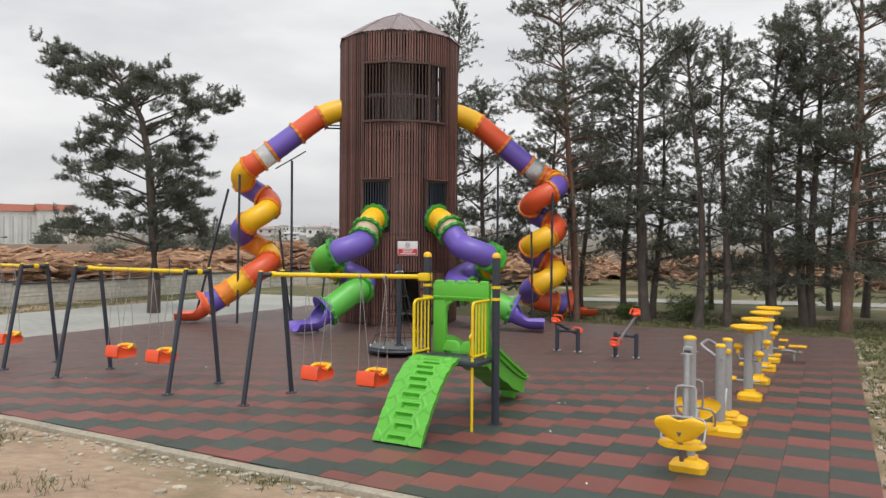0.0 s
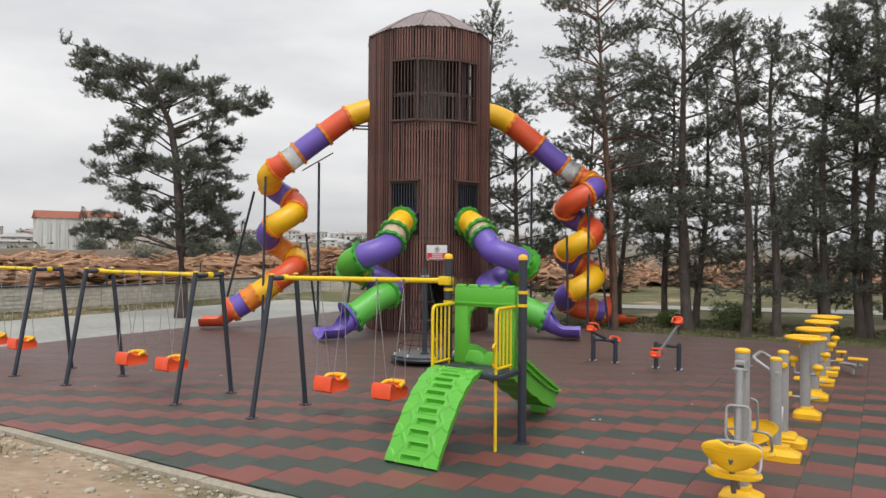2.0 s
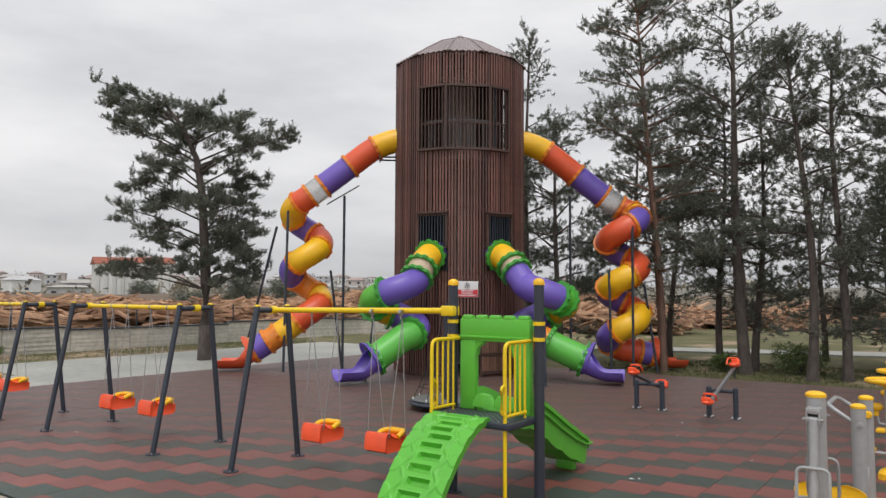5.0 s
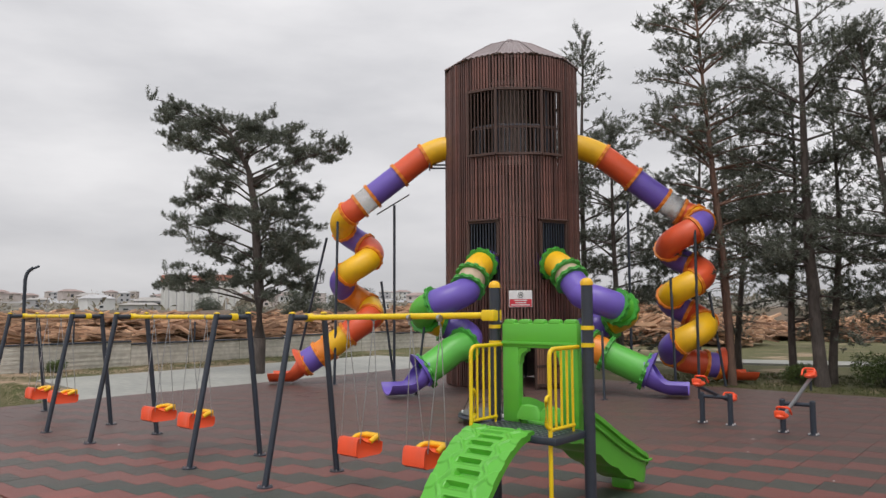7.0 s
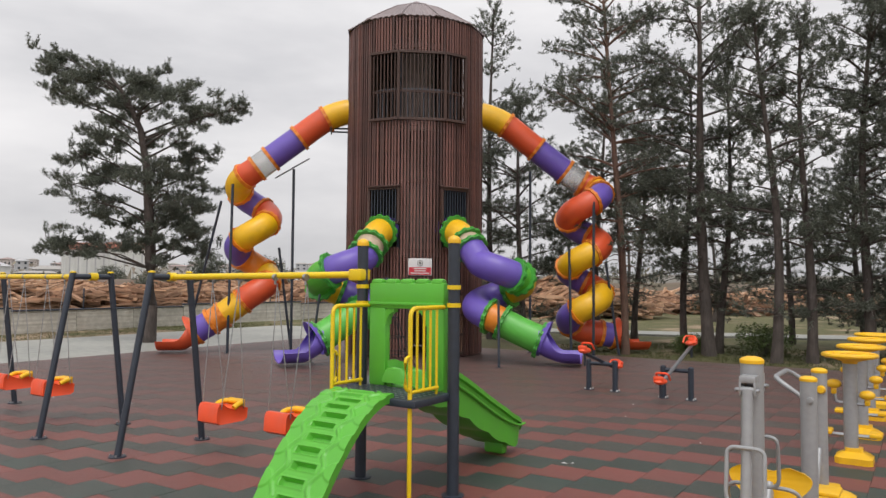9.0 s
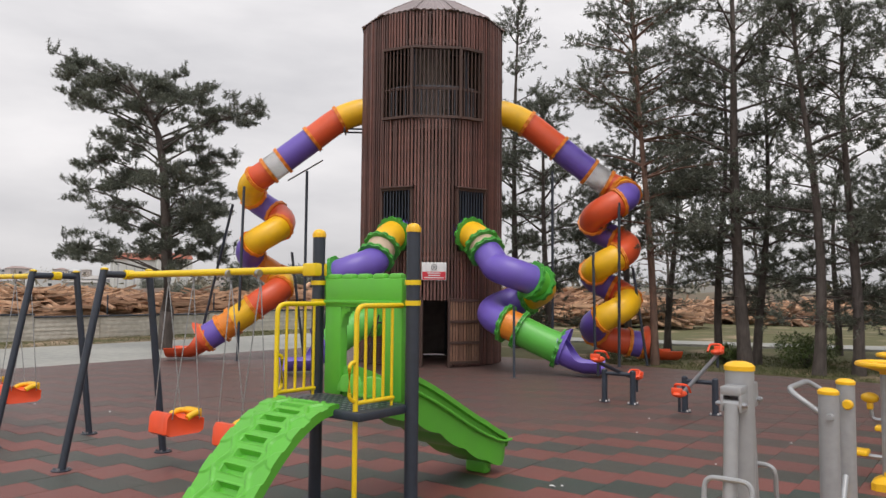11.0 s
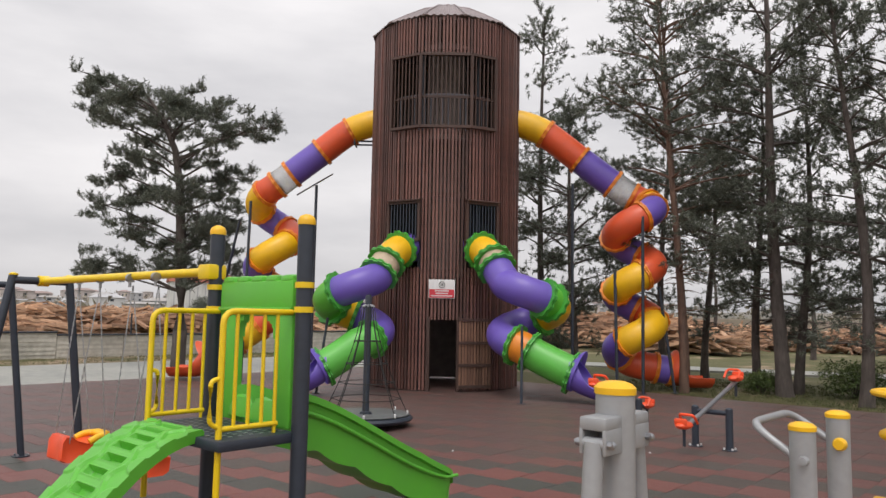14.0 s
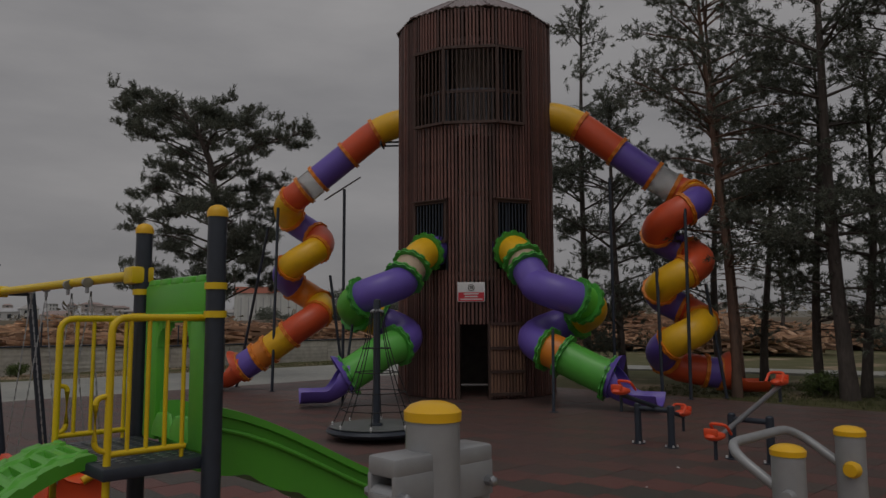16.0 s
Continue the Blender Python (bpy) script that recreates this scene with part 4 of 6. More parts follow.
def slide_point(t):
    y = PY + 0.02 + (-10.28 - PY) * t
    q = max(0.0, (t - 0.06) / 0.94)
    z = PLAT - (PLAT - 0.22) * (0.5 * min(1.0, q * 1.08) + 0.5 * ease(q, 0.0, 0.95))
    return Vector((0, y, z))


def trough(bm, width, rim, thick):
    rows = []
    n = 48
    for j in range(n + 1):
        t = j / n
        p = slide_point(t)
        h = rim * (1.0 if t < 0.75 else 1.0 - 0.25 * (t - 0.75) / 0.25)
        bulge = (0.05 * abs(math.sin(t * 5 * math.pi))) * (1 - t * 0.7)
        nose = math.sqrt(max(0.02, 1 - (max(0.0, t - 0.9) / 0.1) ** 2))
        h = h * (0.35 + 0.65 * nose)
        prof = [(-width / 2 - 0.03, h - 0.05), (-width / 2 - 0.03, h), (-width / 2 + 0.025, h + 0.005), (-width / 2 + 0.05, 0.05), (-width / 2 + 0.11, 0.0),
                (width / 2 - 0.11, 0.0), (width / 2 - 0.05, 0.05), (width / 2 - 0.025, h + 0.005), (width / 2 + 0.03, h), (width / 2 + 0.03, h - 0.05),
                (width / 2 - 0.01, h - 0.06), (width / 2 - 0.03, -(thick + bulge) * (0.25 + 0.75 * nose)), (-width / 2 + 0.03, -(thick + bulge) * (0.25 + 0.75 * nose)), (-width / 2 + 0.01, h - 0.06)]
        rows.append([bm.verts.new((CX + a * (0.72 + 0.28 * nose), p.y, p.z + b)) for a, b in prof])
    m = len(rows[0])
    for a, b in zip(rows, rows[1:]):
        for k in range(m):
            bm.faces.new((a[k], a[(k + 1) % m], b[(k + 1) % m], b[k]))
    bm.faces.new(rows[0])
    bm.faces.new(rows[-1])
    bmesh.ops.recalc_face_normals(bm, faces=bm.faces)


bm = bmesh.new()
trough(bm, 0.54, 0.25, 0.13)
part("trough", bm, GREEN, sl)
for xo in (-0.3, 0.3):
    bm = bmesh.new()
    sweep(bm, [slide_point(j / 40) + Vector((CX + xo * 0.93, 0, 0.115)) for j in range(41)], 0.016, 8)
    part("side_rib", bm, GREEN, sl)
bm = bmesh.new()
box(bm, (CX + 0.02, -10.5, 0.075), (0.26, 0.12, 0.15), bevel=0.03)
part("slide_foot", bm, GREEN, sl)
bm = bmesh.new()
lathe(bm, (CX - 0.14, PY + 0.01, 1.0), [(0.0, 0.16), (0.1, 0.14), (0.16, 0.06), (0.17, 0.0)], 18, 0.3)
lathe(bm, (CX + 0.14, PY + 0.01, 1.0), [(0.0, 0.16), (0.1, 0.14), (0.16, 0.06), (0.17, 0.0)], 18, 0.3)
part("slide_hood", bm, GREEN, sl)

# ---- rope carousel ----
DECK = material("worn_deck", (0.17, 0.18, 0.18), 0.5, grain=20, stain=2, amount=0.4, bump=0.3, bump_scale=70)
car = thing("rope_carousel", "round spinning platform with a pole and black climbing net", "carousel", at=(4.55, -7.3, 0))
bm = bmesh.new()
lathe(bm, (0, 0, 0), [(0, 0.06), (0.62, 0.06), (0.74, 0.1), (0.76, 0.13), (0.74, 0.17), (0.66, 0.18), (0, 0.17)], 40)
part("platform", bm, DARK_PAINT, car)
bm = bmesh.new()
lathe(bm, (0, 0, 0), [(0.12, 0.182), (0.7, 0.19), (0.7, 0.196), (0.12, 0.19)], 40)
part("deck", bm, DECK, car, "worn grey chequered deck")
bm = bmesh.new()
lathe(bm, (0, 0, 0), [(0.2, 0), (0.2, 0.07), (0, 0.07)], 20)
part("hub", bm, DARK_PAINT, car)
bm = bmesh.new()
lathe(bm, (0, 0, 0.17), [(0.1, 0), (0.09, 0.05), (0.055, 0.06), (0.055, 1.86), (0.05, 1.92), (0, 1.93)], 20)
part("pole", bm, DARK_PAINT, car)
bm = bmesh.new()
for k in range(8):
    rod(bm, polar(45 * k, 0.05, 1.93), polar(45 * k, 0.1, 1.9), 0.018, seg=6)
part("rope_eyes", bm, STEEL, car)["kind"] = "stuff"
net = new("climbing_net")
net.parent = car
for k in range(8):
    a = 45 * k
    bm = bmesh.new()
    sweep(bm, [polar(a, 0.1 + 0.57 * (j / 8) ** 1.5, 1.9 - 1.7 * j / 8) for j in range(9)], 0.008, 6)
    part("rope", bm, ROPE, net)
    bm = bmesh.new()
    rod(bm, polar(a, 0.67, 0.17), polar(a, 0.67, 0.22), 0.014, seg=6)
    ball(bm, polar(a, 0.67, 0.23), (0.022, 0.022, 0.022), 1)
    part("anchor", bm, SIGN_WHITE, car)
for j in (2.6, 4.3, 5.7, 6.9):
    r = 0.1 + 0.57 * (j / 8) ** 1.5
    bm = bmesh.new()
    for k in range(8):
        rod(bm, polar(45 * k, r, 1.9 - 1.7 * j / 8), polar(45 * k + 45, r, 1.9 - 1.7 * j / 8), 0.0075, seg=6)
        ball(bm, polar(45 * k, r, 1.9 - 1.7 * j / 8), (0.02, 0.02, 0.02), 1)
    part("net_hoop", bm, ROPE, net)


# ---- seesaws ----
def seesaw(x, y, half, hi, lo, posts, rz):
    """A stand of two posts with a bar, and a beam with an orange-red seat and grip at each end."""
    root = thing("seesaw", "seesaw with orange red seats on a dark stand", "seesaw", "seesaws", at=(x, y, 0), rz=rz)
    for s in (-1, 1):
        bm = bmesh.new()
        rod(bm, (s * posts, 0, 0), (s * posts, 0, 0.55), 0.05, seg=16)
        post = part("post", bm, DARK_PAINT, root)
        bm = bmesh.new()
        ball(bm, (s * posts, 0, 0.55), (0.05, 0.05, 0.03))
        part("cap", bm, DARK_PAINT, post)
        bm = bmesh.new()
        lathe(bm, (s * posts, 0, 0), [(0, 0), (0.1, 0), (0.1, 0.012), (0, 0.012)], 16)
        part("foot_plate", bm, DARK_PAINT, post)
        for k in range(4):
            bm = bmesh.new()
            rod(bm, polar(45 + 90 * k, 0.08, 0.01, (s * posts, 0)), polar(45 + 90 * k, 0.08, 0.04, (s * posts, 0)), 0.014, seg=6)
            part("bolt", bm, SIGN_WHITE, post)
    bm = bmesh.new()
    rod(bm, (-posts, 0, 0.5), (posts, 0, 0.5), 0.035, seg=12)
    part("axle", bm, DARK_PAINT, root)
    beam = new("beam")
    beam.parent = root
    a, b = Vector((0, -half, lo)), Vector((0, half, hi))
    bm = bmesh.new()
    rod(bm, a, b, 0.032, seg=12)
    part("beam_pipe", bm, STEEL if hi > lo else DARK_PAINT, beam)
    for p, s in ((a, 1), (b, -1)):
        bm = bmesh.new()
        ball(bm, p + Vector((0, 0, 0.05)), (0.11, 0.17, 0.055), 2)
        box(bm, p + Vector((0, -0.1 * s, 0.1)), (0.17, 0.05, 0.09), bevel=0.02)
        part("seat", bm, SEAT_RED, beam)
        bm = bmesh.new()
        q = p + Vector((0, 0.2 * s, 0.06))
        sweep(bm, rounded([q + Vector((-0.1, 0, 0)), q + Vector((-0.1, -0.13 * s, 0.12)), q + Vector((0.1, -0.13 * s, 0.12)), q + Vector((0.1, 0, 0))], 0.06), 0.018, 8)
        part("grip", bm, SEAT_RED, beam)
        bm = bmesh.new()
        rod(bm, p, p - Vector((0, 0, 0.22)), 0.022, seg=8)
        part("bumper", bm, DARK_PAINT, beam)
    return root


seesaw(7.87, -4.95, 0.82, 0.33, 0.76, 0.26, 0)
seesaw(9.33, -5.15, 0.95, 0.87, 0.36, 0.24, 0)


# ---- outdoor gym ----
def oval_post(root, x, y, h, rx=0.075, ry=0.058, z0=0.0):
    bm = bmesh.new()
    lathe(bm, (x, y, z0), [(rx, 0), (rx, h), (0, h)], 32, ry / rx)
    post = part("post", bm, GREY_PAINT, root)
    bm = bmesh.new()
    lathe(bm, (x, y, z0 + h - 0.005), [(rx + 0.004, 0), (rx + 0.005, 0.022), (rx * 0.85, 0.036), (rx * 0.5, 0.044), (0, 0.047)], 32, ry / rx)
    part("cap", bm, YELLOW, post, "domed yellow plastic cap")
    return post


def yellow_foot(root, x, y, sx=0.2, sy=0.17):
    bm = bmesh.new()
    rows = [(1.0, 0.0), (1.0, 0.07), (0.8, 0.1), (0.48, 0.13), (0.45, 0.17)]
    ring = []
    for f, z in rows:
        a, b = sx * f, sy * f
        ring.append([bm.verts.new((x + px * a, y + py * b, z)) for px, py in ((-1, -0.75), (-0.75, -1), (0.75, -1), (1, -0.75), (1, 0.75), (0.75, 1), (-0.75, 1), (-1, 0.75))])
    for r0, r1 in zip(ring, ring[1:]):
        for k in range(8):
            bm.faces.new((r0[k], r0[(k + 1) % 8], r1[(k + 1) % 8], r1[k]))
    bm.faces.new(ring[-1])
    bmesh.ops.recalc_face_normals(bm, faces=bm.faces)
    part("base_cover", bm, YELLOW, root, "yellow moulded base cover")


def wing_pad(bm, foot, top_half, low_half, tall, tilt, face):
    """A ribbed plastic backrest, wide at the top with two rounded wings and a dip between them."""
    turn = Matrix.Rotation(radians(-tilt), 3, "X")
    layers = []
    for thick in (0.0, 0.032):
        rows = []
        for j in range(13):
            v = j / 12
            half = (low_half + (top_half - low_half) * ease(v, 0.0, 0.7)) * math.sqrt(max(0.05, 1 - (max(0.0, abs(v - 0.5) - 0.22) / 0.32) ** 2))
            row = []
            for i in range(17):
                u = i / 8 - 1
                z = tall * v - 0.035 * ease(v, 0.6, 1.0) * math.cos(u * math.pi / 2) ** 2
                bow = 0.035 * u * u - 0.006 * math.sin(v * 7 * math.pi) ** 2
                row.append(bm.verts.new(Vector(foot) + turn @ Vector((half * u, face * (thick - bow), z))))
            rows.append(row)
        layers.append(rows)
        for a, b in zip(rows, rows[1:]):
            for i in range(16):
                bm.faces.new((a[i], a[i + 1], b[i + 1], b[i]))
    one, two = layers
    rim = [(0, i) for i in range(17)] + [(j, 16) for j in range(1, 13)] + [(12, i) for i in range(15, -1, -1)] + [(j, 0) for j in range(11, 0, -1)]
    for (j0, i0), (j1, i1) in zip(rim, rim[1:] + rim[:1]):
        bm.faces.new((one[j0][i0], one[j1][i1], two[j1][i1], two[j0][i0]))
    bmesh.ops.recalc_face_normals(bm, faces=bm.faces)
    return bm


# swinging chair machine with seats on two sides
g = thing("gym_machine", "grey gym machine with two swinging yellow seats", "gym machine", "outdoor gym machines", at=(12.07, -13.1, 0))
yellow_foot(g, 0, 0)
oval_post(g, 0, 0, 1.505, 0.07, 0.062)
for s in (-1, 1):
    bm = bmesh.new()
    box(bm, (0, s * 0.1, 1.41), (0.1, 0.12, 0.045), bevel=0.008)
    for sx in (-1, 1):
        box(bm, (sx * 0.043, s * 0.1, 1.352), (0.014, 0.12, 0.085), bevel=0.004)
    rod(bm, (-0.04, s * 0.14, 1.345), (0.04, s * 0.14, 1.345), 0.022, seg=12)
    arm = part("pivot_box", bm, GREY_PAINT, g)
    for sx in (-1, 1):
        bm = bmesh.new()
        rod(bm, (sx * 0.048, s * 0.14, 1.345), (sx * 0.066, s * 0.14, 1.345), 0.014, seg=8)
        ball(bm, (sx * 0.068, s * 0.14, 1.345), (0.012, 0.014, 0.014), 1)
        part("bolt", bm, STEEL, arm)
    sway = new("swing_arm")
    sway.parent = g
    bm = bmesh.new()
    sweep(bm, [(0, s * 0.145, 1.35), (0, s * 0.19, 0.95), (0, s * 0.25, 0.55), (0, s * 0.3, 0.38)], 0.034, 16)
    part("arm_pipe", bm, GREY_PAINT, sway)
    bm = bmesh.new()
    y = s * 0.22
    sweep(bm, rounded([(0, y, 1.0), (-0.11, y, 1.0), (-0.11, y + s * 0.05, 0.66), (0.11, y + s * 0.05, 0.66), (0.11, y, 1.0), (0, y, 1.0)], 0.07), 0.013, 8)
    part("hand_loop", bm, GREY_PAINT, sway)
    bm = bmesh.new()
    y = s * 0.34
    sweep(bm, rounded([(0, y - s * 0.06, 0.66), (-0.23, y - s * 0.06, 0.66), (-0.23, y + s * 0.12, 0.4), (0.23, y + s * 0.12, 0.4), (0.23, y - s * 0.06, 0.66), (0, y - s * 0.06, 0.66)], 0.1), 0.014, 8)
    part("side_loop", bm, GREY_PAINT, sway)
    part("backrest", wing_pad(bmesh.new(), (0, s * 0.57, 0.46), 0.27, 0.15, 0.27, 8 * s, s), YELLOW, sway)
    bm = bmesh.new()
    loops = []
    for k in range(13):
        u = k / 6 - 1
        half, y = 0.26 * math.sqrt(1 - 0.75 * u * u), s * (0.455 + 0.15 * u)
        dip = 0.007 * (k % 2) + 0.012 * u * u
        loops.append([bm.verts.new((half * f, y, 0.4 + dip * (z > 0) + z)) for f, z in ((-0.95, -0.02), (-1.0, 0.0), (-0.93, 0.024), (0.0, 0.012), (0.93, 0.024), (1.0, 0.0), (0.95, -0.02))])
    for lo, hi in zip(loops, loops[1:]):
        for k in range(7):
            bm.faces.new((lo[k], lo[(k + 1) % 7], hi[(k + 1) % 7], hi[k]))
    bm.faces.new(loops[0])
    bm.faces.new(loops[-1])
    bmesh.ops.recalc_face_normals(bm, faces=bm.faces)
    part("seat", bm, YELLOW, sway)
    bm = bmesh.new()
    rod(bm, (0, s * 0.615, 0.58), (0, s * 0.44, 0.22), 0.026, seg=12)
    part("back_stay", bm, STEEL, sway)
    bm = bmesh.new()
    rod(bm, (0, s * 0.2, 0.2), (0, s * 0.55, 0.62), 0.028, seg=10)
    part("seat_stay", bm, GREY_PAINT, sway)

# machine with two posts and a bent handle
g = thing("gym_machine", "gym machine with two grey posts and a bent handle", "gym machine", "outdoor gym machines", at=(12.16, -10.85, 0))
for y in (-0.36, 0.38):
    yellow_foot(g, 0.05, y, 0.23, 0.17)
    oval_post(g, 0, y, 1.195, 0.066, 0.06)
    bm = bmesh.new()
    lathe(bm, (0, 0, 0), [(0, 0.03), (0.022, 0.028), (0.026, 0), (0.026, -0.02)] if y < 0 else [(0, 0.03), (0.03, 0.028), (0.04, 0), (0.04, -0.02)], 16)
    bmesh.ops.transform(bm, verts=bm.verts, matrix=Matrix.Translation((0.02, y - 0.06, 1.04)) @ Matrix.Rotation(radians(90), 4, "X"))
    part("pivot_cap", bm, GREY_PAINT if y < 0 else YELLOW, g)
bm = bmesh.new()
sweep(bm, rounded([(-0.03, -0.36, 1.04), (-0.27, -0.36, 1.2), (-0.27, 0.38, 1.2), (-0.03, 0.38, 1.04)], 0.14), 0.022, 10)
part("handle", bm, GREY_PAINT, g)
bm = bmesh.new()
sweep(bm, rounded([(0, -0.3, 0.5), (0.0, 0.0, 0.18), (0, 0.3, 0.5)], 0.1), 0.022, 10)
part("swing_bar", bm, GREY_PAINT, g)
bm = bmesh.new()
box(bm, (0.08, 0.0, 0.2), (0.24, 0.3, 0.04), bevel=0.015)
part("foot_pad", bm, YELLOW, g)


def wheel_machine(y, h, label, x=12.26):
    """A post with a yellow hand wheel on top, two knob grips and pedals."""
    g = thing("gym_machine", label, "gym machine", "outdoor gym machines", at=(x, y, 0))
    yellow_foot(g, 0.03, 0, 0.19, 0.17)
    oval_post(g, 0, 0, h, 0.075, 0.062)
    wheel = new("hand_wheel")
    wheel.parent = g
    bm = bmesh.new()
    pts = [(0.27 * math.cos(2 * math.pi * k / 28), 0.27 * math.sin(2 * math.pi * k / 28), h + 0.09) for k in range(29)]
    sweep(bm, pts, 0.026, 8, ends=False)
    part("rim", bm, YELLOW, wheel)
    bm = bmesh.new()
    lathe(bm, (0, 0, h), [(0.07, 0), (0.09, 0.02), (0.2, 0.05), (0.24, 0.085), (0.1, 0.09), (0, 0.095)], 24)
    for k in range(4):
        rod(bm, (0, 0, h + 0.06), polar(45 + 90 * k, 0.26, h + 0.085), 0.022, seg=8)
    part("wheel_hub", bm, YELLOW, wheel)
    for s in (-1, 1):
        bm = bmesh.new()
        ball(bm, (s * 0.17, -0.03 * s, 0.82 - 0.05 * s), (0.085, 0.075, 0.055), 2)
        box(bm, (s * 0.17, -0.03 * s, 0.74 - 0.05 * s), (0.06, 0.06, 0.08), bevel=0.02)
        part("knee_pad", bm, YELLOW, g)
        bm = bmesh.new()
        sweep(bm, rounded([(0, 0, 0.66), (s * 0.15, -0.03 * s, 0.66), (s * 0.17, -0.03 * s, 0.76 - 0.05 * s)], 0.04), 0.02, 8)
        part("cross_arm", bm, STEEL, g)
        bm = bmesh.new()
        rod(bm, (0, 0, 0.3), (s * 0.25, 0, 0.3), 0.022, seg=8)
        part("pedal_arm", bm, STEEL, g)
        bm = bmesh.new()
        box(bm, (s * 0.25, 0, 0.33), (0.13, 0.22, 0.05), bevel=0.015)
        part("pedal", bm, YELLOW, g)
    return g


wheel_machine(-8.55, 1.12, "gym machine with a yellow hand wheel on a grey post")
wheel_machine(-6.9, 1.1, "gym machine with a yellow hand wheel and side pads")
wheel_machine(-5.3, 1.1, "gym machine with a yellow wheel among the grey posts")
wheel_machine(-4.0, 1.1, "gym machine with a yellow wheel near the trees")
g = thing("gym_bench", "low gym bench with two yellow pads on a grey bar", "gym machine", "outdoor gym machines", at=(12.68, -3.6, 0))
bm = bmesh.new()
rod(bm, (-0.2, 0.1, 0.2), (0.22, -0.1, 0.2), 0.03, seg=10)
rod(bm, (0.05, 0, 0), (0.05, 0, 0.2), 0.04, seg=10)
part("bar", bm, GREY_PAINT, g)
for px, py, pz, sx in ((0.15, -0.45, 0.38, 0.36), (-0.18, 0.4, 0.4, 0.2)):
    bm = bmesh.new()
    box(bm, (px, py, pz), (sx, 0.22, 0.045), bevel=0.02)
    part("seat", bm, YELLOW, g)
    bm = bmesh.new()
    sweep(bm, rounded([(px, py, pz - 0.02), (px, py, 0.2), (0.05, 0, 0.2)], 0.05), 0.022, 8)
    part("seat_arm", bm, GREY_PAINT, g)


# ---- pine trees ----
def tuft(verts, faces, p, size, rnd):
    """A spray of needles round a twig end."""
    for k in range(12):
        d = Vector((rnd.gauss(0, 1), rnd.gauss(0, 1), rnd.gauss(0.25, 0.6))).normalized()
        s = d.cross(Vector((rnd.gauss(0, 1), rnd.gauss(0, 1), rnd.gauss(0, 1)))).normalized() * size * rnd.uniform(0.07, 0.16)
        q = p + Vector((rnd.gauss(0, 1), rnd.gauss(0, 1), rnd.gauss(0, 0.6))) * size * 0.55
        tip = q + d * size * rnd.uniform(0.6, 1.2)
        i = len(verts)
        verts.extend((q - s, q + s, tip))
        faces.append((i, i + 1, i + 2))


def crown_mesh(tufts, seed, needles=27, shoot=0.2, needle=0.125, wide=0.0105):
    """Needles set round short shoots: tufts holds the foot and the outward direction of each shoot."""
    rng = np.random.default_rng(seed)
    foot = np.array([tuple(p) for p, _ in tufts])
    axis = np.array([tuple(d) for _, d in tufts])
    axis = axis + rng.normal(0, 0.35, axis.shape) + np.array((0, 0, 0.45))
    axis /= np.linalg.norm(axis, axis=1)[:, None]
    n = len(foot)
    long = shoot * rng.uniform(0.5, 1.5, (n, 1, 1))
    along = rng.uniform(0.0, 1.0, (n, needles, 1))
    spin = rng.normal(0, 1, (n, needles, 3))
    spin /= np.linalg.norm(spin, axis=2)[:, :, None]
    way = axis[:, None, :] * 0.55 + spin
    way /= np.linalg.norm(way, axis=2)[:, :, None]
    low = foot[:, None, :] + axis[:, None, :] * along * long
    tip = low + way * needle * rng.uniform(0.6, 1.25, (n, needles, 1))
    side = np.cross(way, rng.normal(0, 1, (n, needles, 3)))
    side *= wide * rng.uniform(0.7, 1.4, (n, needles, 1)) / np.linalg.norm(side, axis=2)[:, :, None]
    co = np.stack((low - side, low + side, tip), axis=2).reshape(-1, 3)
    me = bpy.data.meshes.new("crown")
    count = n * needles
    me.vertices.add(count * 3)
    me.vertices.foreach_set("co", co.ravel())
    me.loops.add(count * 3)
    me.loops.foreach_set("vertex_index", np.arange(count * 3, dtype=np.int32))
    me.polygons.add(count)
    me.polygons.foreach_set("loop_start", np.arange(0, count * 3, 3, dtype=np.int32))
    me.update(calc_edges=True)
    me.materials.append(NEEDLES)
    return me


def limb(bm, pts, r0, r1, seg=7):
    n = len(pts) - 1
    rows = []
    fr = frames_along(pts)
    for k, (p, (s, u)) in enumerate(zip(pts, fr)):
        r = r0 + (r1 - r0) * k / n
        rows.append([bm.verts.new(p + r * (math.cos(2 * math.pi * j / seg) * s + math.sin(2 * math.pi * j / seg) * u)) for j in range(seg)])
    for a, b in zip(rows, rows[1:]):
        for j in range(seg):
            bm.faces.new((a[j], a[(j + 1) % seg], b[(j + 1) % seg], b[j]))


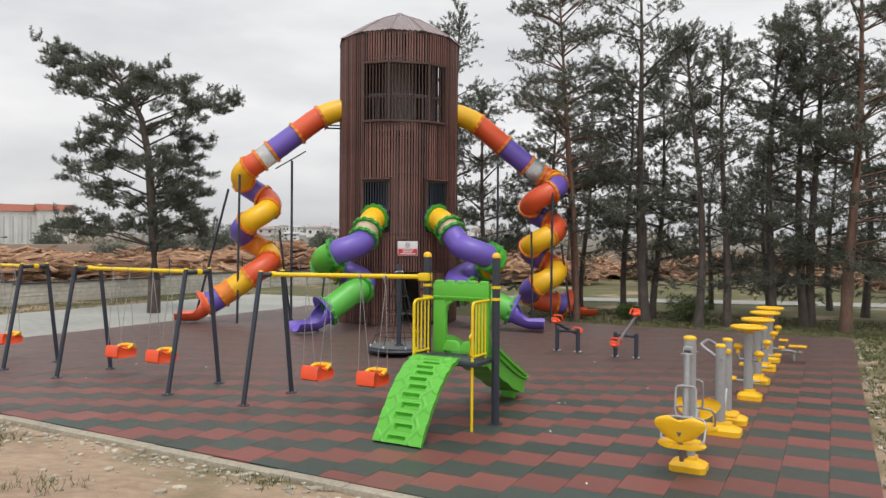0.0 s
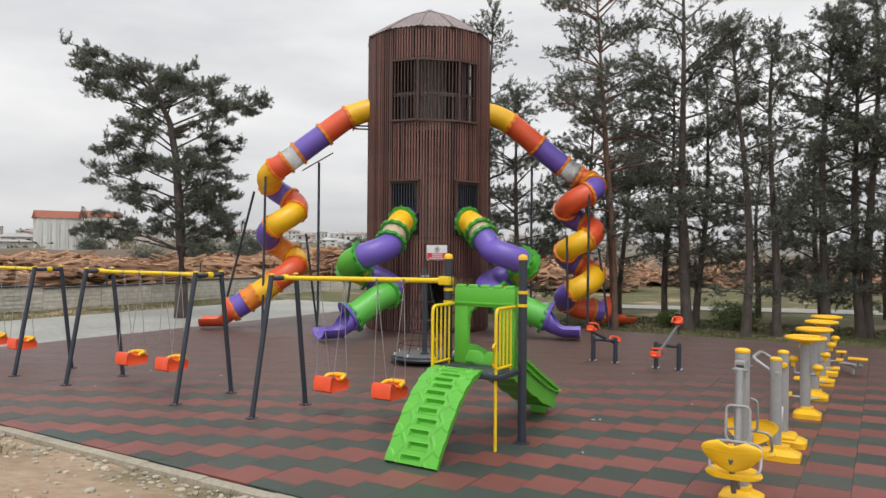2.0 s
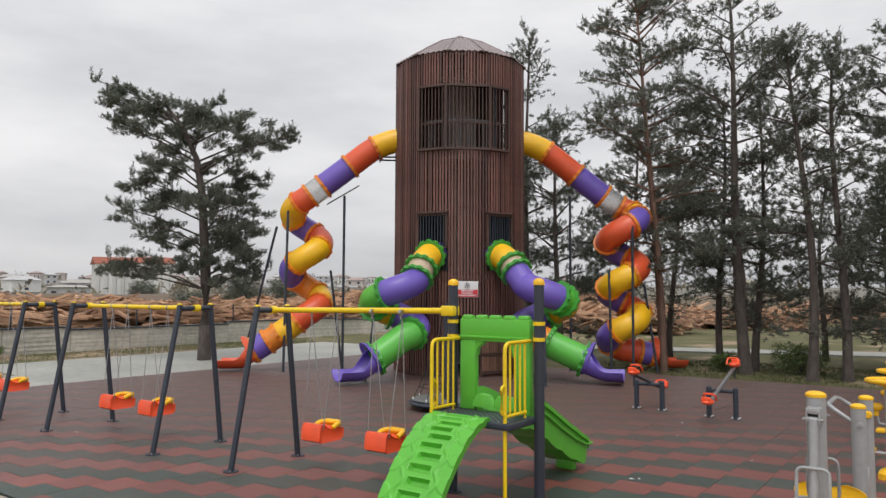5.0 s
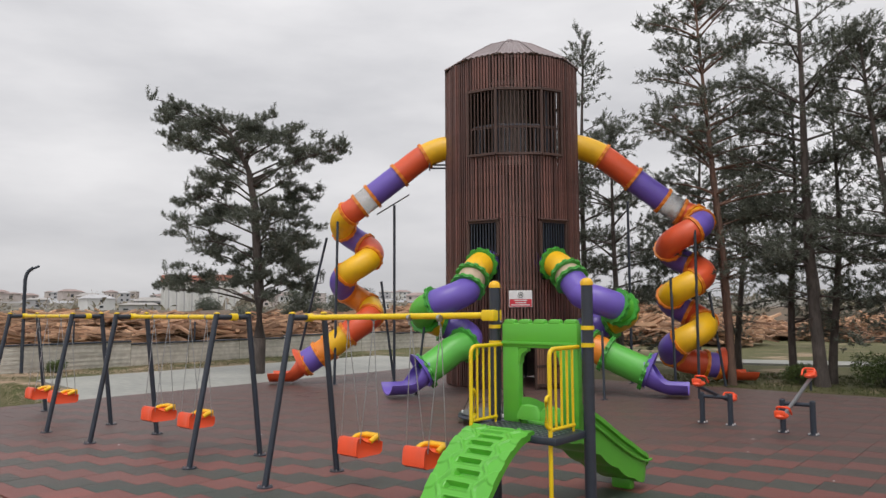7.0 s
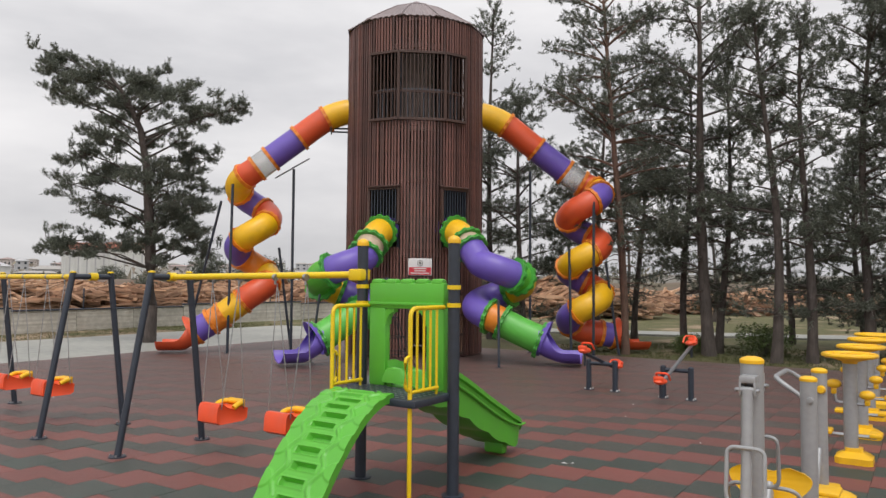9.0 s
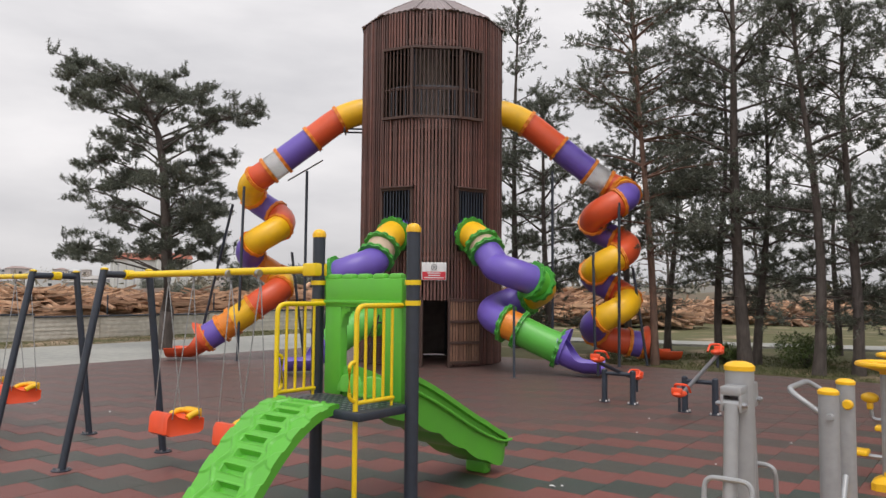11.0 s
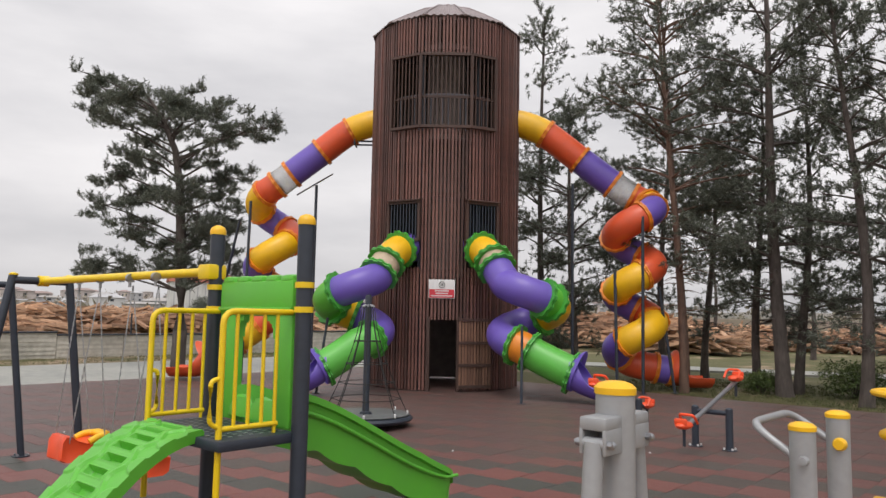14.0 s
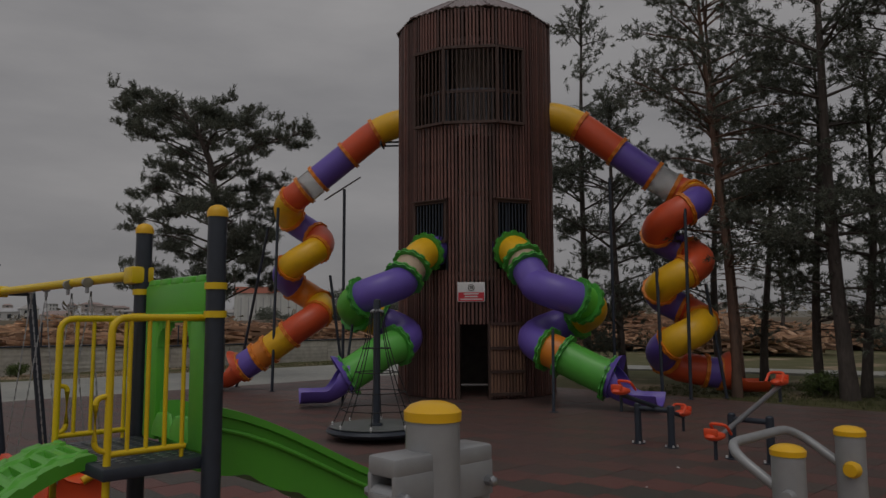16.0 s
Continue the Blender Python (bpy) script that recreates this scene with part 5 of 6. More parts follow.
def pine(at, height, seed, crown_from=0.35, spread_r=2.4, trunk_r=0.17, bark=None, dense=1.0, lean=(0, 0), label=""):
    """A tall pine: bare lower trunk with dead stubs, limbs that rise and sag, needle sprays along their outer half."""
    rnd = random.Random(seed)
    root = thing("pine_tree", label or "tall dark pine with a bare lower trunk", "tree", "pine trees", at=at)
    pts = []
    for k in range(15):
        t = k / 14
        pts.append(Vector((lean[0] * t * t + 0.12 * math.sin(t * 5 + seed), lean[1] * t * t + 0.12 * math.cos(t * 4.3 + seed * 2), -0.1 + (height + 0.1) * t)))
    bm = bmesh.new()
    n = len(pts) - 1
    rows = []
    for k, p in enumerate(pts):
        r = trunk_r * (1.25 if k == 0 else 1.0) * (1 - 0.88 * (k / n)) + 0.012
        rows.append([bm.verts.new(p + Vector((r * math.cos(2 * math.pi * j / 12) * rnd.uniform(0.93, 1.07), r * math.sin(2 * math.pi * j / 12) * rnd.uniform(0.93, 1.07), 0))) for j in range(12)])
    for a, b in zip(rows, rows[1:]):
        for j in range(12):
            bm.faces.new((a[j], a[(j + 1) % 12], b[(j + 1) % 12], b[j]))
    part("trunk", bm, bark or BARK, root)
    bm = bmesh.new()
    tufts = []
    whorls = int((height * (1 - crown_from)) / 0.5)
    for w in range(whorls):
        t = crown_from + (1 - crown_from) * (w + rnd.uniform(0, 0.8)) / whorls
        rel = (t - crown_from) / (1 - crown_from)
        length = spread_r * (0.45 + 0.65 * math.sin(min(1.0, rel * 1.35 + 0.18) * math.pi * 0.62)) * (1 - rel ** 3 * 0.78)
        for b in range(rnd.choice((2, 3, 3, 4))):
            if rnd.random() > (0.72 if rel < 0.55 else 0.9 if rel < 0.75 else 0.85):
                continue
            a = rnd.uniform(0, 2 * math.pi)
            ln = length * rnd.uniform(0.5, 1.2)
            k = min(n - 1, int(t * n))
            base = pts[k].lerp(pts[k + 1], t * n - k)
            rise, sag = rnd.uniform(0.0, 0.4) + rel * 0.5, rnd.uniform(0.05, 0.3)
            line = [base + Vector((math.cos(a) * ln * q, math.sin(a) * ln * q, ln * (rise * q - sag * q * q))) for q in (0, 0.25, 0.5, 0.75, 1.0)]
            limb(bm, line, 0.018 + 0.012 * ln, 0.006, 5)
            # needles sit in flat clumps towards the twig ends
            for j in range(int(1.0 + ln * 2.5 * dense + rnd.random())):
                q = min(1.05, rnd.uniform(0.42, 1.15))
                i = min(3, int(q * 4))
                c = line[i].lerp(line[i + 1], q * 4 - i) + Vector((-math.sin(a), math.cos(a), 0)) * rnd.gauss(0, 0.14 + 0.13 * ln) * (1.15 - 0.6 * q)
                c += Vector((0, 0, rnd.gauss(0.04, 0.08)))
                limb(bm, [line[i], line[i].lerp(c, 0.5) + Vector((0, 0, 0.03)), c], 0.009, 0.004, 4)
                wide = rnd.uniform(0.1, 0.23)
                for e in range(int(3 + wide * 22)):
                    off = Vector((rnd.gauss(0, wide), rnd.gauss(0, wide), rnd.gauss(0, 0.09)))
                    tufts.append((c + off, off * 2 + Vector((math.cos(a), math.sin(a), 0.1)) * 0.6))
    # the leader and the upright shoots about it
    for k in range(9):
        a, up = rnd.uniform(0, 6.28), rnd.uniform(0.15, 0.75)
        base = pts[-1] - Vector((0, 0, rnd.uniform(0.0, 0.9)))
        tip = base + Vector((math.cos(a) * 0.35, math.sin(a) * 0.35, up))
        limb(bm, [base, base.lerp(tip, 0.5) - Vector((0, 0, 0.06)), tip], 0.012, 0.004, 4)
        for e in range(5):
            tufts.append((base.lerp(tip, 0.35 + 0.15 * e), Vector((0, 0, 1.2))))
    for k in range(14):
        t = rnd.uniform(0.14, crown_from + 0.1)
        kk = min(n - 1, int(t * n))
        base = pts[kk].lerp(pts[kk + 1], t * n - kk)
        a, ln = rnd.uniform(0, 6.28), rnd.uniform(0.3, 1.1)
        limb(bm, [base, base + Vector((math.cos(a) * ln * 0.5, math.sin(a) * ln * 0.5, 0.02)), base + Vector((math.cos(a) * ln, math.sin(a) * ln, -0.12 * ln))], 0.016, 0.004, 4)
    part("branchwork", bm, bark or BARK, root)["kind"] = "stuff"
    crown = new("crown", crown_mesh(tufts, seed + 1))
    crown.parent = root
    crown["kind"] = "stuff"
    return root


def sprays(rnd, centre, size, count):
    """Spray places in a flat cloud of foliage."""
    out = []
    for k in range(count):
        d = Vector((rnd.gauss(0, 1), rnd.gauss(0, 1), rnd.gauss(0, 1))).normalized() * rnd.random() ** 0.4
        out.append(Vector(centre) + Vector((d.x * size[0], d.y * size[1], d.z * size[2])))
    return out


def leaning_pine():
    """The pine beyond the swings, whose crown reaches out to one side in layers."""
    rnd = random.Random(77)
    root = thing("pine_tree", "pine with layered crown reaching out over the paving", "tree", "pine trees", at=(-8.3, -3.5, 0))
    L = Vector((-0.83, -0.55, 0))
    trunk = [Vector((0, 0, -0.1)), Vector((0.02, 0.02, 1.2)), Vector((0, 0, 2.6)), L * 0.1 + Vector((0, 0, 4.2)), L * 0.22 + Vector((0, 0, 5.8)), L * 0.45 + Vector((0, 0, 7.0)), L * 0.95 + Vector((0, 0, 8.1)), L * 1.6 + Vector((0, 0, 8.9))]
    bm = bmesh.new()
    limb(bm, trunk, 0.24, 0.05, 12)
    part("trunk", bm, BARK, root)
    bm = bmesh.new()
    tufts = []
    # limb ends: reach along the leaning side, across it, height, size of the foliage
    ends = ((4.0, 0.05, 9.75, 0.45), (3.75, -0.1, 9.4, 0.6), (3.45, 0.2, 8.95, 0.7), (3.0, 0.3, 8.75, 0.8), (2.5, -0.3, 8.75, 1.0), (1.7, 0.4, 8.6, 1.0), (0.9, -0.2, 8.5, 0.9), (0.2, 0.3, 8.4, 0.8), (3.1, 0.2, 8.2, 0.6),
            (2.2, 0.5, 7.7, 0.8), (1.3, -0.4, 7.8, 0.9), (0.5, 0.4, 7.6, 0.8), (-0.5, -0.3, 8.4, 0.45), (-0.8, 0.2, 7.9, 0.8), (-1.6, 0.3, 8.1, 0.7), (-2.3, -0.2, 7.7, 0.8), (-2.9, 0.2, 7.6, 0.7), (-3.3, 0.0, 7.8, 0.4), (-2.0, 0.4, 7.2, 0.6),
            (2.3, 0.3, 6.2, 0.9), (2.5, -0.2, 5.7, 0.8), (2.7, 0.4, 5.2, 0.7), (1.6, -0.5, 5.8, 0.8), (1.1, 0.5, 6.6, 0.7), (-1.2, 0.3, 6.6, 0.55), (-1.9, -0.2, 6.2, 0.55),
            (-0.6, 0.5, 5.4, 0.9), (-1.2, -0.5, 5.0, 1.0), (-1.6, 0.2, 4.4, 0.9), (-0.9, -0.3, 4.0, 0.8), (-1.9, 0.4, 3.6, 0.8), (-2.3, -0.2, 3.1, 0.6), (-1.3, 0.5, 3.0, 0.6),
            (2.3, -0.3, 4.3, 0.8), (1.4, 0.4, 4.5, 0.7), (3.0, 0.2, 3.4, 0.8), (3.6, -0.2, 2.9, 0.7), (2.2, 0.3, 3.0, 0.8), (1.1, -0.4, 3.2, 0.6),
            (1.55, 0.2, 7.1, 0.7), (2.2, -0.4, 6.7, 0.6), (0.4, -0.4, 6.6, 0.6), (-1.1, -0.3, 6.1, 0.6), (-0.6, 0.2, 8.8, 0.2),
            (-1.0, 0.3, 4.9, 1.0), (-0.5, -0.4, 4.4, 0.9), (0.7, -0.3, 4.0, 0.6), (-1.3, 0.0, 5.5, 0.7), (-0.4, 0.4, 3.4, 0.7))
    side = Vector((0.55, -0.83, 0))
    for along, across, z, size in ends:
        along *= 1.0 if along > 0 else 0.93
        tip = L * along + side * across * 2.4 + Vector((0, 0, z))
        bz = max(2.4, z - 0.27 * abs(along) - 0.25)
        k = 0
        while k < len(trunk) - 2 and trunk[k + 1].z < bz:
            k += 1
        f = min(1.0, max(0.0, (bz - trunk[k].z) / (trunk[k + 1].z - trunk[k].z)))
        base = trunk[k].lerp(trunk[k + 1], f)
        mid = base.lerp(tip, 0.5) + Vector((rnd.gauss(0, 0.15), rnd.gauss(0, 0.15), 0.15))
        limb(bm, [base, base.lerp(mid, 0.5), mid, mid.lerp(tip, 0.5), tip], 0.04, 0.01, 6)
        for j in range(8):
            q = (mid.lerp(tip, rnd.uniform(0.15, 1.1)) + Vector((rnd.gauss(0, 0.42), rnd.gauss(0, 0.42), rnd.gauss(0.05, 0.3))) * size)
            limb(bm, [mid.lerp(tip, 0.6), mid.lerp(tip, 0.6).lerp(q, 0.5) + Vector((0, 0, 0.04)), q], 0.014, 0.004, 4)
            for p in sprays(rnd, q, (size * 0.36, size * 0.36, size * 0.15), int((31 if z > 6.5 else 40) * size * rnd.uniform(0.6, 1.3))):
                tufts.append((p, (p - q) * 1.5 + (tip - base).normalized() * 0.5))
    # upright twigs along the outline
    for along, across, z, size in ends:
        for k in range(2):
            p = L * (along * (1.0 if along > 0 else 0.93) + rnd.gauss(0, 0.1)) + side * across * 2.4 + Vector((0, 0, z))
            q = p + L * rnd.gauss(0.05, 0.1) + Vector((0, 0, rnd.uniform(0.15, 0.4)))
            limb(bm, [p, p.lerp(q, 0.5), q], 0.012, 0.004, 4)
            tufts += [(p.lerp(q, 0.2 + 0.2 * e), Vector((0, 0, 1.0))) for e in range(5)]
    part("branchwork", bm, BARK, root)["kind"] = "stuff"
    crown = new("crown", crown_mesh(tufts, 3, 21, 0.16, 0.11, 0.0088))
    crown.parent = root
    crown["kind"] = "stuff"


leaning_pine()
spots = [  # x, y, height, crown start, reach, trunk radius, reddish bark, density
    (5.6, 2.5, 12.5, 0.22, 2.1, 0.11, 1, 1.1), (5.2, 3.6, 12.0, 0.3, 1.9, 0.1, 1, 1.0), (7.8, 3.3, 11.7, 0.17, 2.4, 0.19, 0, 1.6), (6.9, 4.6, 8.6, 0.2, 1.6, 0.12, 0, 0.7),
    (7.95, 4.45, 8.2, 0.13, 1.8, 0.13, 0, 1.1), (9.7, 2.55, 9.2, 0.13, 1.55, 0.15, 0, 0.9), (10.4, 3.05, 9.0, 0.14, 1.5, 0.14, 0, 0.85), (11.7, 3.6, 9.9, 0.14, 1.9, 0.15, 0, 1.35),
    (12.65, 4.25, 8.9, 0.15, 1.8, 0.16, 0, 1.3), (12.95, 4.5, 10.0, 0.16, 2.0, 0.16, 0, 1.3), (13.95, 3.3, 11.2, 0.18, 2.3, 0.19, 1, 1.3), (16.6, 6.5, 11.2, 0.16, 2.2, 0.18, 0, 1.3),
    (17.5, 3.4, 11.2, 0.2, 2.2, 0.19, 0, 1.2), (-0.5, 5.3, 12.2, 0.12, 1.7, 0.14, 0, 1.4), (1.2, 4.6, 8.4, 0.1, 2.0, 0.13, 0, 1.6), (2.9, 7.5, 8.7, 0.12, 2.1, 0.14, 0, 1.4),
    (4.35, 7.6, 7.6, 0.14, 1.5, 0.13, 0, 0.8), (14.6, 9.0, 9.0, 0.18, 2.2, 0.15, 0, 1.2), (19.5, 7.5, 11.5, 0.2, 2.2, 0.18, 0, 0.7)]
spots += [(9.0, 9.5, 6.4, 0.1, 1.8, 0.12, 0, 0.9), (11.3, 8.2, 6.2, 0.1, 1.9, 0.12, 0, 1.1), (13.4, 11.5, 6.8, 0.1, 2.0, 0.13, 0, 1.1), (15.3, 6.2, 6.0, 0.12, 1.9, 0.13, 0, 1.0)]
rnd = random.Random(61)
for k in range(5):
    spots.append((-3 + k * 6.5 + rnd.uniform(-1, 1), rnd.uniform(19, 34), rnd.uniform(5.5, 7.5), 0.12, 2.0, 0.14, 0, 0.7))
for k, (x, y, h, c0, sp, tr, red, dense) in enumerate(spots):
    pine((x, y, 0), h, 20 + k, c0, sp, tr * 0.88, BARK_RED if red else BARK, dense, lean=(-0.75, 0.1) if k < 2 else (0.3 * math.sin(k * 2.1), 0.3 * math.cos(k * 1.7)),
         label="tall pine with reddish bark and dark needles" if red else "tall dark pine with a bare lower trunk")

# low shrubs at the edge of the grove
def shrub(at, size, seed, label, leaf=0.1, mat=None, tall=1.0):
    rnd = random.Random(seed)
    root = thing("shrub", label, "shrub", at=at)
    bm = bmesh.new()
    for k in range(9):
        a = rnd.uniform(0, 6.28)
        limb(bm, [Vector((0, 0, -0.05)), polar(math.degrees(a), size * 0.3, size * 0.5), polar(math.degrees(a), size * 0.7, size * rnd.uniform(0.6, 1.0))], 0.02, 0.006, 5)
    part("stems", bm, BARK, root)["kind"] = "stuff"
    verts, faces = [], []
    for p in sprays(rnd, (0, 0, size * 0.55 * tall), (size, size, size * 0.55 * tall), int(420 * size)):
        if p.z > 0.02:
            tuft(verts, faces, p + Vector((0.25 * size * noise.noise(p * 2.0), 0, 0.2 * size * noise.noise(p * 1.7 + Vector((5, 0, 0))))), leaf, rnd)
    me = bpy.data.meshes.new("foliage")
    me.from_pydata([tuple(v) for v in verts], [], faces)
    me.materials.append(mat or SHRUB)
    ob = new("foliage", me)
    ob.parent = root
    ob["kind"] = "stuff"


shrub((9.1, 4.4, 0), 0.85, 4, "yellow green shrub under the pine trees")
shrub((7.2, 3.6, 0), 0.5, 6, "low green shrub behind the tube slide")
shrub((-14.5, -7.6, 0), 0.35, 9, "small weedy shrub beside the low wall")

for k, (yaw, dist, size, tall) in enumerate(((46.6, 62, 2.3, 1.6), (50.4, 62, 1.6, 2.5), (54.0, 60, 1.7, 1.3), (38.4, 75, 1.8, 1.9), (57.5, 120, 2.2, 1.8), (35.5, 90, 2.4, 1.4))):
    shrub((13.3 - math.sin(radians(yaw)) * dist, -20 + math.cos(radians(yaw)) * dist, 0), size, 300 + k, "dark bushy tree standing in the timber yard", 0.26, NEEDLES, tall)

# ---- timber yard ----
def log_pile(at, length, depth, height, rz, seed, label, mat, long=(0.6, 2.1), mess=0.4):
    """A heap of slabs and round timber, tumbled over one another, highest in the middle."""
    rnd = random.Random(seed)
    root = thing("timber_stack", label, "timber stack", "timber stacks of the yard", at=at, rz=rz)
    bm = bmesh.new()
    for k in range(int(length * depth * height * 6.5)):
        u, v = rnd.uniform(-0.5, 0.5), rnd.uniform(-0.5, 0.5)
        top = height * (1 - 1.5 * u * u - 0.8 * v * v) * (0.75 + 0.35 * noise.noise(Vector((u * 5 + seed, v * 3, 0))))
        z = 0.1 + max(0.0, top) * rnd.random() ** 0.55
        ln = rnd.uniform(*long)
        tilt = Matrix.Rotation(rnd.gauss(0, mess), 3, "Z") @ Matrix.Rotation(rnd.gauss(0, mess * 0.5), 3, "Y")
        box(bm, (u * length, v * depth, z), (ln, rnd.uniform(0.1, 0.3), rnd.uniform(0.05, 0.17)), tilt)
    ob = part("planks", bm, mat, root, smooth=False)
    ob["kind"] = "stuff"


rnd = random.Random(31)
C0 = Vector((13.3, -20.0, 0))
for k in range(40):
    yaw = 22 + k * 1.2
    dist = rnd.uniform(47, 74)
    p = C0 + Vector((-math.sin(radians(yaw)), math.cos(radians(yaw)), 0)) * dist
    log_pile((p.x, p.y, 0), rnd.uniform(7, 12), rnd.uniform(3, 5), rnd.uniform(1.5, 2.8) * dist / 60, yaw + rnd.uniform(-20, 20), 100 + k, "heap of orange brown timber in the yard", LOG_END if rnd.random() < 0.58 else LOG_DARK)
for k in range(34):
    yaw = 22 - k * 1.3
    dist = rnd.uniform(46, 84)
    p = C0 + Vector((-math.sin(radians(yaw)), math.cos(radians(yaw)), 0)) * dist
    log_pile((p.x, p.y, 0), rnd.uniform(5, 9), rnd.uniform(2, 4), rnd.uniform(0.7, 1.7) * dist / 60, yaw + rnd.uniform(-35, 35), 200 + k, "stack of timber beyond the pine grove", LOG_END if rnd.random() < 0.6 else LOG_DARK, (0.5, 1.9), 0.6)

# earth bank behind the yard
bm = bmesh.new()
prof = ((88, 0.0), (94, 1.9), (99, 2.2), (112, 2.0), (125, 0.0))
cols = []
for k in range(60):
    a = -50 + 2.6 * k
    cols.append([bm.verts.new((C0.x - math.sin(radians(a)) * r, C0.y + math.cos(radians(a)) * r, z + (0.3 * noise.noise(Vector((a * 0.3, r * 0.05, 0))) if z else -0.2))) for r, z in prof])
for c0, c1 in zip(cols, cols[1:]):
    for j in range(len(prof) - 1):
        bm.faces.new((c0[j], c0[j + 1], c1[j + 1], c1[j]))
bmesh.ops.recalc_face_normals(bm, faces=bm.faces)
setting("bank", bm, material("bank_earth", (0.15, 0.1, 0.08), 0.95, second=(0.11, 0.1, 0.06), grain=0.6, stain=0.08, bump=0), "brown earth bank behind the timber yard", "bank", smooth=True)


# ---- town ----
def house(at, w, d, h, rz, roof_h, wall, roof, floors, bays, label):
    root = thing("house", label, "house", "houses of the town", at=at, rz=rz)
    bm = bmesh.new()
    box(bm, (0, 0, h / 2), (w, d, h))
    part("wall", bm, wall, root, smooth=False)
    bm = bmesh.new()
    o = 0.5
    vs = [bm.verts.new(v) for v in ((-w / 2 - o, -d / 2 - o, h), (w / 2 + o, -d / 2 - o, h), (w / 2 + o, d / 2 + o, h), (-w / 2 - o, d / 2 + o, h), (-w / 2 + d * 0.3, 0, h + roof_h), (w / 2 - d * 0.3, 0, h + roof_h))]
    for f in ((0, 1, 5, 4), (1, 2, 5), (2, 3, 4, 5), (3, 0, 4), (3, 2, 1, 0)):
        bm.faces.new([vs[i] for i in f])
    part("roof", bm, roof, root, smooth=False)
    for i in range(bays):
        for j in range(floors):
            bm = bmesh.new()
            box(bm, (-w / 2 + (i + 0.5) * w / bays, -d / 2, (j + 0.55) * h / floors), (min(1.4, w / bays * 0.36), 0.12, min(1.5, h / floors * 0.42)))
            part("window", bm, GLASS_DARK, root, smooth=False)


def out_at(yaw, dist, z=0.0):
    return (C0.x - math.sin(radians(yaw)) * dist, C0.y + math.cos(radians(yaw)) * dist, z)


def hall(at, w, d, h, rz, roof_h, label):
    """A long white hall with shallow pilasters, tall window strips and a tiled roof."""
    root = thing("hall", label, "building", "houses of the town", at=at, rz=rz)
    bm = bmesh.new()
    box(bm, (0, 0, h / 2), (w, d, h))
    part("wall", bm, WHITE_WALL, root, smooth=False)
    bm = bmesh.new()
    o = 0.4
    vs = [bm.verts.new(v) for v in ((-w / 2 - o, -d / 2 - o, h), (w / 2 + o, -d / 2 - o, h), (w / 2 + o, d / 2 + o, h), (-w / 2 - o, d / 2 + o, h), (-w / 2 - o, 0, h + roof_h), (w / 2 + o, 0, h + roof_h))]
    for f in ((0, 1, 5, 4), (1, 2, 5), (2, 3, 4, 5), (3, 0, 4), (3, 2, 1, 0)):
        bm.faces.new([vs[i] for i in f])
    part("roof", bm, TILE_ROOF, root, smooth=False)
    bays = max(3, int(w / 1.9))
    for k in range(bays + 1):
        bm = bmesh.new()
        box(bm, (-w / 2 + k * w / bays, -d / 2 - 0.15, h * 0.48), (0.35, 0.3, h * 0.96))
        part("pilaster", bm, WHITE_WALL, root, smooth=False)
        if k < bays:
            bm = bmesh.new()
            box(bm, (-w / 2 + (k + 0.5) * w / bays, -d / 2, h * 0.55), (0.3, 0.1, h * 0.66))
            part("window", bm, HAZY_WALL, root, smooth=False)


hall(out_at(59.5, 205, 0), 9.5, 9, 9.6, 59 + 8, 1.9, "tall white hall with pilasters and a red tiled roof")
hall(out_at(56.8, 200, 0), 8.0, 9, 9.8, 57 + 8, 1.7, "white hall with pilasters and a faded red roof")
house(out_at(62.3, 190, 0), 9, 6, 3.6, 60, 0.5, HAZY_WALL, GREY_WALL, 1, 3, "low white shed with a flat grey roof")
rnd = random.Random(12)
def rise(dist):
    return max(0.0, (dist - 230) * 0.042) if dist < 420 else 8 + (dist - 420) * 0.026


for k in range(96):
    yaw = 24 + k * 0.65 + rnd.uniform(-0.4, 0.4)
    dist = rnd.uniform(280, 620)
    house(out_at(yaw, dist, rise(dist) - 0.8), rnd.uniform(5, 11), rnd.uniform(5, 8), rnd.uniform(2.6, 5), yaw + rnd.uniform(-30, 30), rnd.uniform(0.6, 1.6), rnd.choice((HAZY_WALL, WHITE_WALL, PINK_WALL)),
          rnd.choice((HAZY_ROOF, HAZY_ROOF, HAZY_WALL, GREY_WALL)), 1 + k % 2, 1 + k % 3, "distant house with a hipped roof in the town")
# bushes and bare trees between the houses
verts, faces = [], []
for k in range(150):
    yaw, dist = rnd.uniform(10, 88), rnd.uniform(130, 520)
    p, size = Vector(out_at(yaw, dist, rise(dist))), rnd.uniform(1.2, 3.0)
    for j in range(70):
        c = p + Vector((rnd.gauss(0, size), rnd.gauss(0, size), abs(rnd.gauss(0.5, 0.55)) * size))
        i = len(verts)
        for e in range(3):
            verts.append(tuple(c + Vector((rnd.gauss(0, 1), rnd.gauss(0, 1), rnd.gauss(0, 1))) * size * 0.22))
        faces.append((i, i + 1, i + 2))
me = bpy.data.meshes.new("far_bushes")
me.from_pydata(verts, [], faces)
me.materials.append(FAR_BUSH)
tagged(new("far_bushes", me), "olive brown bushes between the distant houses", "bushes", kind="stuff")
bm = bmesh.new()
cols = []
for k in range(90):
    a = -60 + 2.2 * k
    cols.append([bm.verts.new((*out_at(a, r)[:2], z if z < 0 else z * (0.7 + 0.5 * noise.noise(Vector((a * 0.09, r, 0)))))) for r, z in ((230, -0.5), (420, 7.5), (600, 12), (880, 15), (890, -1))])
